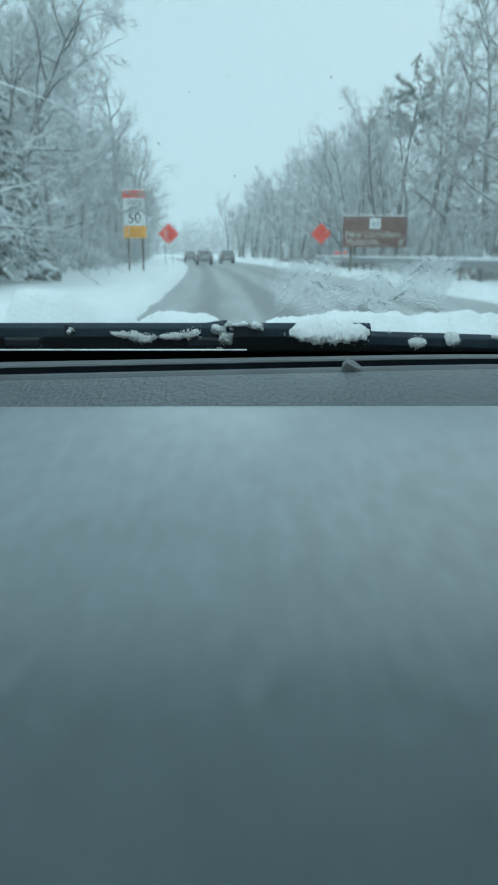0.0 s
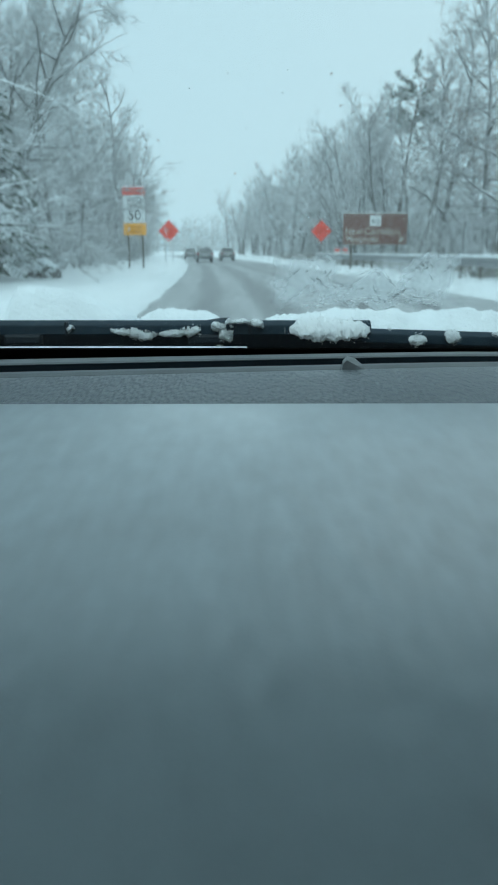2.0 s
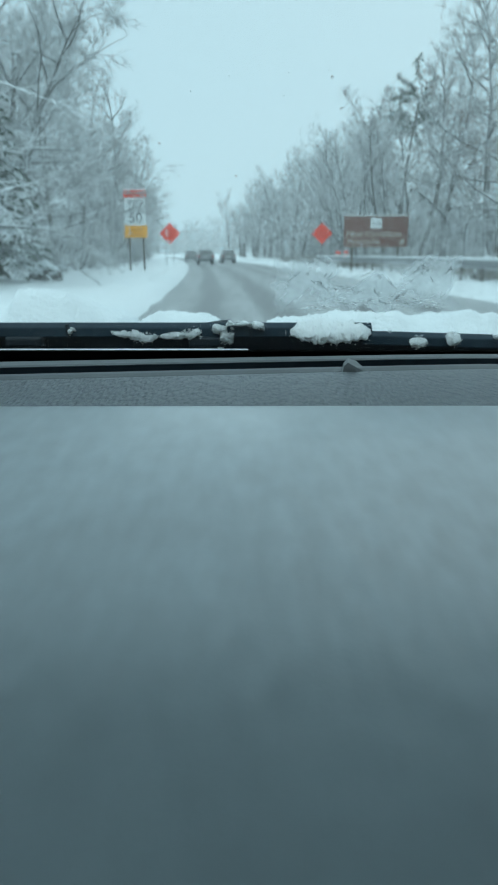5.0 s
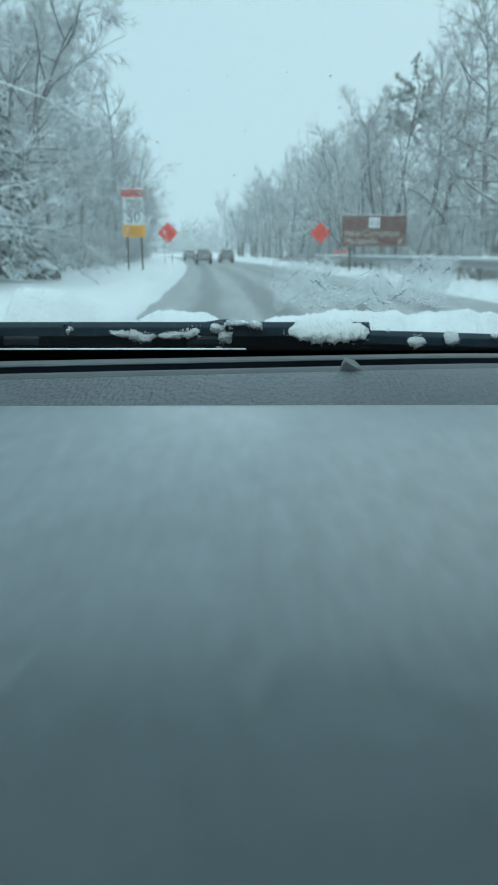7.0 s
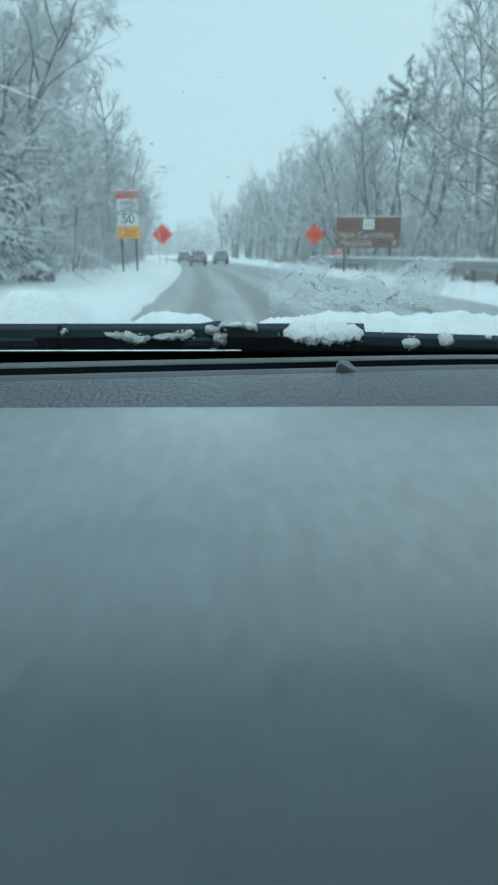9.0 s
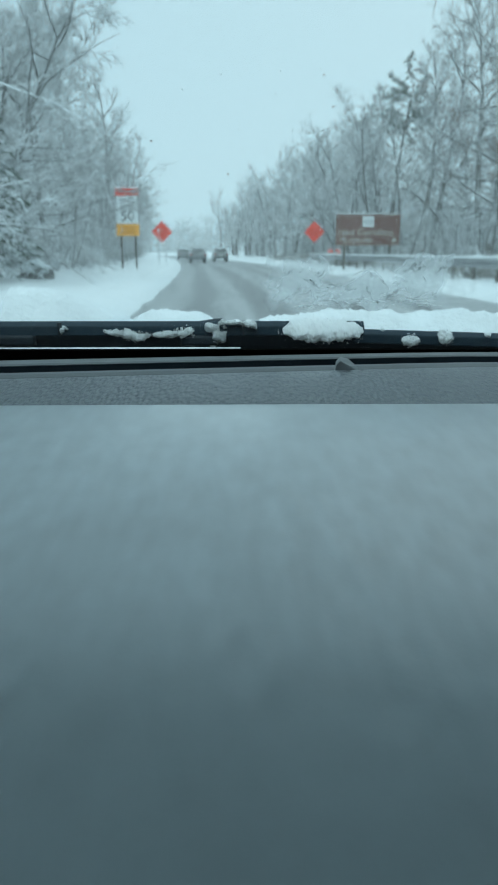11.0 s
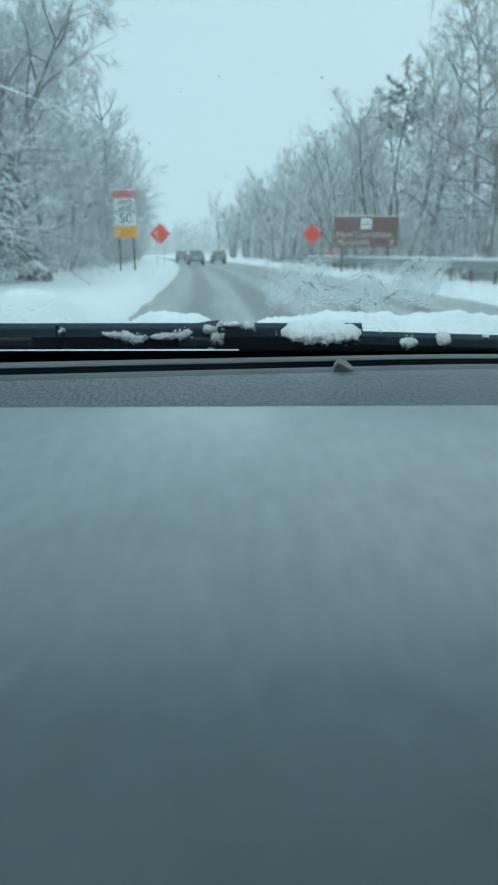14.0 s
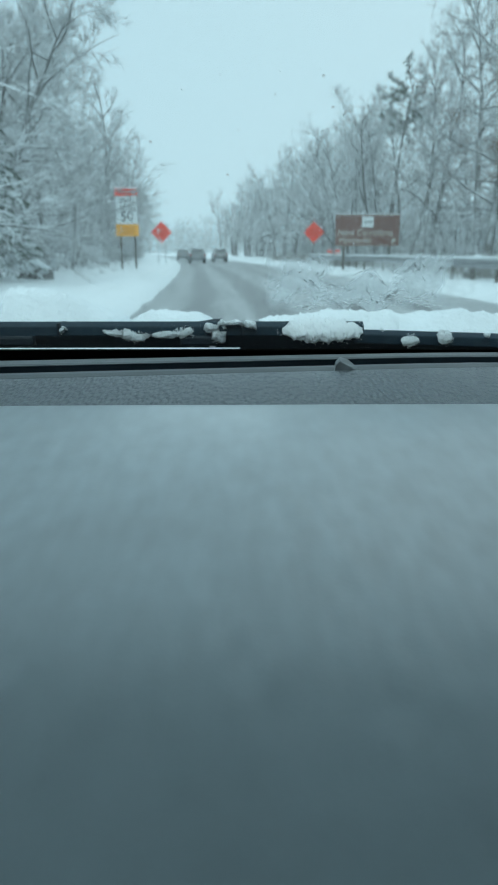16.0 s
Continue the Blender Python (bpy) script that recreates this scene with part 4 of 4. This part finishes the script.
_r = random.Random(8)
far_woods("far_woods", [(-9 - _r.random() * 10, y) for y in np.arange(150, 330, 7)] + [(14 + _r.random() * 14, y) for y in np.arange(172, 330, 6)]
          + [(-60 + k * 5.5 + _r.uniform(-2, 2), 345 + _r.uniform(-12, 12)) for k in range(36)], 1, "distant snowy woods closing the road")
far_woods("hillside_woods", [(-50 + k * 3.4 + _r.uniform(-2, 2), 372 + _r.uniform(-14, 14)) for k in range(48)], 3, "far bank of snowy woods across the end of the road", 5.0, 1.35, FAR_TWIG)
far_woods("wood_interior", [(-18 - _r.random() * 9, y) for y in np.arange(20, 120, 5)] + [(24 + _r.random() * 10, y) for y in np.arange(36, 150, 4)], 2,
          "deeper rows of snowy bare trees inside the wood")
far_woods("wood_thicket", [(18.5 + _r.random() * 6, y + _r.uniform(-1, 1)) for y in np.arange(31, 120, 2.4)] + [(-15 - _r.random() * 4, y) for y in np.arange(24, 110, 4.5)], 4,
          "crowded young trees standing between the larger trunks", 2.4, 0.92, FAR_TWIG)



def dead_grass(seed):
    """Frosted dead grass and brush on the verge behind the road's edge."""
    r = random.Random(seed)
    wood = Wood()
    for _ in range(900):
        y = 13 + 70 * r.random() ** 1.4
        x, y, z = place(8.9 + 3.6 * r.random() ** 0.8, y)
        for _ in range(r.randint(6, 12)):
            base = Vector((x + r.gauss(0, 0.14), y + r.gauss(0, 0.14), z - 0.05))
            tall = r.uniform(0.3, 0.95)
            mid_p = base + Vector((r.gauss(0, 0.06), r.gauss(0, 0.06), tall * 0.6))
            tip = mid_p + Vector((r.gauss(0, 0.18), r.gauss(0, 0.18), tall * r.uniform(0.1, 0.4)))
            wood.tube([base, mid_p, tip], [0.011, 0.010, 0.0], 3, True)
    ob = new("dead_grass", mesh_of("dead_grass", wood.v, wood.f, WEED))
    return tagged(ob, "frosted dead grass and thin brush on the snowy verge", "grass", kind="stuff")


dead_grass(19)

# ---------------------------------------------------------------- signs


def letters(text, size, mat, parent, x, y, z):
    curve = bpy.data.curves.new("lettering", "FONT")
    curve.body, curve.size, curve.align_x, curve.extrude = text, size, "CENTER", 0.002
    temp = bpy.data.objects.new("temp", curve)
    me = bpy.data.meshes.new_from_object(temp)
    bpy.data.objects.remove(temp)
    me.transform(pose(x, y, z, 90))
    me.materials.clear()
    me.materials.append(mat)
    return part("lettering", me, mat, parent)


def post(x, z1, parent, mat, w=0.05):
    return part("post", boxed(x - w / 2, x + w / 2, -0.036, w - 0.036, -0.4, z1, bevel=0.006), mat, parent)


def diamond_sign(x, y, zc):
    g = float(ground_z(x - float(road_x(y)), y))
    ob = empty("road_sign", x, y, g, label="fluorescent orange diamond road sign with illegible lettering on posts", category="road sign", group="orange diamond signs")
    h = zc - g
    bm = boxed(-0.61, 0.61, -0.004, 0.004, -0.61, 0.61)
    es = [e for e in bm.edges if abs(e.verts[0].co.y - e.verts[1].co.y) > 0.005]
    bmesh.ops.bevel(bm, geom=es, offset=0.06, segments=3, profile=0.5, affect="EDGES")
    bm.transform(Matrix.Translation((0, -0.042, h)) @ Matrix.Rotation(radians(45), 4, "Y"))
    face = part("panel", bm, ORANGE, ob)
    for dz, w in ((0.16, 0.85), (-0.06, 0.95), (-0.26, 0.6)):
        part("bar", boxed(-w / 2, w / 2, -0.052, -0.0475, h + dz - 0.05, h + dz + 0.05), DARK_ORANGE, face)
    post(-0.3, h + 0.45, ob, STEEL)
    post(0.3, h + 0.45, ob, STEEL)
    return ob


def speed_sign(x, y, bottom, w, hgt):
    g = float(ground_z(x - float(road_x(y)), y))
    ob = empty("speed_sign", x, y, g, label="white speed sign with orange and amber panels on two wooden posts", category="road sign")
    b = bottom - g
    rows = [("amber_panel", AMBER, 0.0, 0.25), ("white_panel", WHITE_SHEET, 0.26, 0.83), ("orange_panel", ORANGE, 0.84, 0.99)]
    for name, mat, a, c in rows:
        grow_w = 0.0 if name == "white_panel" else 0.05
        p = part(name, boxed(-w / 2 - grow_w, w / 2 + grow_w, -0.05, -0.040, b + a * hgt, b + c * hgt, bevel=0.003), mat, ob)
        if name == "white_panel":
            letters("50", 0.72 * w * 0.9, BLACK_BAR, p, 0, -0.054, b + 0.32 * hgt)
            letters("LIMIT", 0.26 * w, BLACK_BAR, p, 0, -0.054, b + 0.585 * hgt)
            letters("SPEED", 0.26 * w, BLACK_BAR, p, 0, -0.054, b + 0.70 * hgt)
        elif name == "amber_panel":
            for k in (0.07, 0.16):
                part("bar", boxed(-w * 0.34, w * 0.34, -0.056, -0.052, b + (k - 0.015) * hgt, b + (k + 0.018) * hgt), AMBER_BAR, p)
        else:
            part("bar", boxed(-w * 0.36, w * 0.36, -0.056, -0.052, b + 0.89 * hgt, b + 0.94 * hgt), DARK_ORANGE, p)
    part("snow_cap", boxed(-w / 2 - 0.05, w / 2 + 0.05, -0.07, 0.0, b + 0.991 * hgt, b + 1.02 * hgt, bevel=0.02), SNOW, ob)
    post(-w * 0.34, b + hgt * 0.97, ob, WOOD_POST, 0.09)
    post(w * 0.34, b + hgt * 0.97, ob, WOOD_POST, 0.09)
    return ob


def brown_sign(x, y, bottom, w, hgt):
    g = float(ground_z(x - float(road_x(y)), y))
    ob = empty("guide_sign", x, y, g, label="large brown guide sign with pale lettering on two wooden posts", category="road sign")
    b = bottom - g
    p = part("panel", boxed(-w / 2, w / 2, -0.06, -0.040, b, b + hgt, bevel=0.004), BROWN, ob)
    for z0, z1 in ((0.012, 0.03), (hgt - 0.03, hgt - 0.012)):
        part("border", boxed(-w / 2 + 0.03, w / 2 - 0.03, -0.066, -0.062, b + z0, b + z1), PALE_BAR, p)
    shield = part("emblem", boxed(-0.086 * w, 0.088 * w, -0.066, -0.062, b + 0.60 * hgt, b + 0.93 * hgt, bevel=0.001), WHITE_SHEET, p)
    letters("410", 0.33, BLACK_BAR, shield, 0.0, -0.069, b + 0.685 * hgt)
    letters("New Carrollton", 0.49, PALE_BAR, p, -0.03 * w, -0.064, b + 0.335 * hgt)
    letters("Hyattsville", 0.45, PALE_BAR, p, -0.185 * w, -0.064, b + 0.10 * hgt)
    bm = bmesh.new()
    tip = [(0.0, 0.0), (0.05, -0.05), (0.17, 0.07), (0.22, 0.02), (0.22, 0.22), (0.02, 0.22), (0.07, 0.17), (-0.05, 0.05)]
    bm.faces.new([bm.verts.new((0.39 * w + x, -0.064, b + 0.12 * hgt + z)) for x, z in tip])
    r = bmesh.ops.extrude_face_region(bm, geom=bm.faces[:])["geom"]
    bmesh.ops.translate(bm, verts=[g for g in r if isinstance(g, bmesh.types.BMVert)], vec=(0, 0.003, 0))
    bmesh.ops.recalc_face_normals(bm, faces=bm.faces)
    part("arrow", bm, PALE_BAR, p)
    part("snow_cap", boxed(-w / 2, w / 2, -0.08, -0.02, b + hgt + 0.001, b + hgt + 0.05, bevel=0.02), SNOW, ob)
    post(-w * 0.36, b + hgt * 0.9, ob, WOOD_POST, 0.12)
    post(w * 0.36, b + hgt * 0.9, ob, WOOD_POST, 0.12)
    return ob


diamond_sign(-6.6, 60, 2.8)
diamond_sign(6.0, 60, 2.8)
speed_sign(-6.25, 40, 2.05, 1.15, 2.5)
brown_sign(7.3, 42, 1.55, 3.7, 1.75)



def guard_rail(lat, y0, y1):
    x, _, g = place(lat, y0)
    ob = empty("guard_rail", x, y0, g, label="galvanised steel guard rail with a cap of snow along the verge", category="guard rail")
    ys = np.arange(y0, y1 + 0.1, 2.0)
    prof = [(0.00, 0.42), (0.05, 0.45), (0.05, 0.51), (0.0, 0.545), (0.0, 0.575), (0.05, 0.61), (0.05, 0.67), (0.0, 0.70)]

    def strip(name, pts, mat):
        vs, fs, n = [], [], len(pts)
        for y in ys:
            lx, lz = float(road_x(y)) + lat - x, float(ground_z(lat, y)) - g
            for dx, z in pts:
                lump = 0.02 * noise.noise((y * 1.3, dx * 20, 4)) if mat is SNOW and z > 0.74 else 0
                vs.append((lx - dx, y - y0, z + lz + lump))
        for i in range(len(ys) - 1):
            for j in range(n):
                a, b = i * n + j, i * n + (j + 1) % n
                fs.append((a, b, b + n, a + n))
        return part(name, mesh_of(name, vs, fs, mat), mat, ob)
    strip("rail", prof + [(dx - 0.006, z) for dx, z in prof[::-1]], STEEL)
    strip("snow_cap", [(0.07, 0.702), (0.07, 0.75), (0.03, 0.79), (-0.10, 0.79), (-0.14, 0.75), (-0.14, 0.702)], SNOW)
    for y in ys[::1]:
        lx, lz = float(road_x(y)) + lat - x, float(ground_z(lat, y)) - g
        part("post", boxed(lx + 0.015, lx + 0.125, y - y0 - 0.05, y - y0 + 0.05, lz - 0.4, lz + 0.70, bevel=0.005), WOOD_POST, ob)
    return ob


guard_rail(8.7, 18, 58)


def traffic_drum(lat, y):
    """A work-zone drum: tapered body with reflective bands on a rubber base."""
    x, y, g = place(lat, y)
    ob = empty("traffic_drum", x, y, g - 0.02, label="orange traffic drum with white bands in the verge snow", category="traffic drum", group="traffic drums")
    bm = bmesh.new()
    bmesh.ops.create_cone(bm, cap_ends=True, segments=20, radius1=0.29, radius2=0.23, depth=0.95, matrix=Matrix.Translation((0, 0, 0.53)))
    bmesh.ops.bevel(bm, geom=[e for e in bm.edges if e.calc_face_angle(0) > 1], offset=0.02, segments=2, profile=0.5, affect="EDGES")
    body = part("drum", bm, ORANGE, ob)
    for z in (0.42, 0.72):
        r = 0.29 - 0.06 * (z - 0.055) / 0.95
        bm = bmesh.new()
        bmesh.ops.create_cone(bm, cap_ends=False, segments=20, radius1=r + 0.008, radius2=r, depth=0.12, matrix=Matrix.Translation((0, 0, z)))
        part("band", bm, WHITE_SHEET, body)
    part("base", disc(bmesh.new(), 0, 0, 0.03, 0.38, 0.06, axis="Z"), RUBBER, ob)
    bm = bmesh.new()
    bmesh.ops.create_icosphere(bm, subdivisions=2, radius=0.22, matrix=Matrix.Translation((0, 0, 1.005)) @ Matrix.Diagonal((1, 1, 0.35, 1)))
    part("snow_cap", bm, SNOW, ob, smooth=True)


def boulder(lat, y, size, seed):
    """A dark rounded rock with snow lying on its top."""
    x, y, g = place(lat, y)
    bm = bmesh.new()
    bmesh.ops.create_icosphere(bm, subdivisions=4, radius=1)
    for v in bm.verts:
        d = 1 + 0.25 * noise.noise(v.co * 1.5 + Vector((seed, 0, 0))) + 0.10 * noise.noise(v.co * 4 + Vector((0, seed, 0))) + 0.05 * noise.noise(v.co * 10)
        v.co = Vector((v.co.x * 0.62, v.co.y * 0.55, max(v.co.z, -0.35) * 0.62)) * d * size
    ob = part("boulder", bm, STONE, None, smooth=True)
    ob.location = (x, y, g + 0.12 * size)
    return tagged(ob, "dark roadside boulder with snow on its top", "rock", group="boulders on the verge")


boulder(-5.9, 24.0, 0.8, 4)
boulder(10.0, 26.5, 1.0, 9)
traffic_drum(11.2, 62.0)
traffic_drum(12.2, 63.5)

# ---------------------------------------------------------------- cars ahead


def far_car(lat, y, paint, label):
    x, y, _ = place(lat, y)
    head = math.degrees(math.atan2(-(float(road_x(y + 2)) - float(road_x(y - 2))), 4))
    ob = empty("vehicle", x, y, 0.0, head, label=label, category="car", group="cars ahead on the road")
    # side profile, tail at the origin, nose ahead
    prof = [(0.05, 0.35), (0.0, 0.62), (0.04, 1.02), (0.30, 1.10), (3.2, 1.08), (4.35, 0.92), (4.5, 0.62), (4.45, 0.32)]
    body = part("body", extruded(prof, -0.92, 0.92, bevel=0.06), paint, ob)
    cab = [(0.10, 1.09), (0.34, 1.58), (0.55, 1.68), (2.0, 1.66), (3.1, 1.09)]
    bm = extruded(cab, -0.84, 0.84, bevel=0.03)
    for v in bm.verts:
        if v.co.z > 1.3:
            v.co.x *= 0.84
    part("cabin", bm, paint, ob)
    bm = bmesh.new()
    q = [bm.verts.new(c) for c in ((-0.66, 0.13, 1.16), (0.66, 0.13, 1.16), (0.56, 0.315, 1.54), (-0.56, 0.315, 1.54))]
    f = bm.faces.new(q)
    r = bmesh.ops.extrude_face_region(bm, geom=[f])["geom"]
    bmesh.ops.translate(bm, verts=[g for g in r if isinstance(g, bmesh.types.BMVert)], vec=(0, -0.03, 0.012))
    bmesh.ops.recalc_face_normals(bm, faces=bm.faces)
    part("rear_window", bm, CAR_GLASS, body)
    for s in (-1, 1):
        part("tail_light", boxed(s * 0.78 - 0.11, s * 0.78 + 0.11, -0.03, 0.05, 0.78, 1.0, bevel=0.015), TAIL, body)
    part("number_plate", boxed(-0.16, 0.16, -0.035, -0.005, 0.72, 0.84), PLATE, body)
    part("bumper", boxed(-0.90, 0.90, -0.08, 0.1, 0.36, 0.58, bevel=0.03), GREY_TRIM, body)
    part("roof_snow", boxed(-0.62, 0.62, 0.6, 1.9, 1.672, 1.72, bevel=0.02), SNOW, body)
    for s in (-0.80, 0.80):
        for yy in (0.85, 3.55):
            t = part("wheel", disc(bmesh.new(), s, yy, 0.34, 0.34, 0.22), TYRE, ob)
            part("rim", disc(bmesh.new(), s * 1.02, yy, 0.34, 0.2, 0.2, seg=16), RIM, t)
    return ob


far_car(0.4, 80, PAINT_DARK, "dark car seen from behind, driving in the slushy lane")
far_car(4.0, 93, PAINT_BROWN, "dull brown car seen from behind on the wet road")
far_car(0.2, 116, PAINT_DARK, "dark car seen from behind, further along the lane")
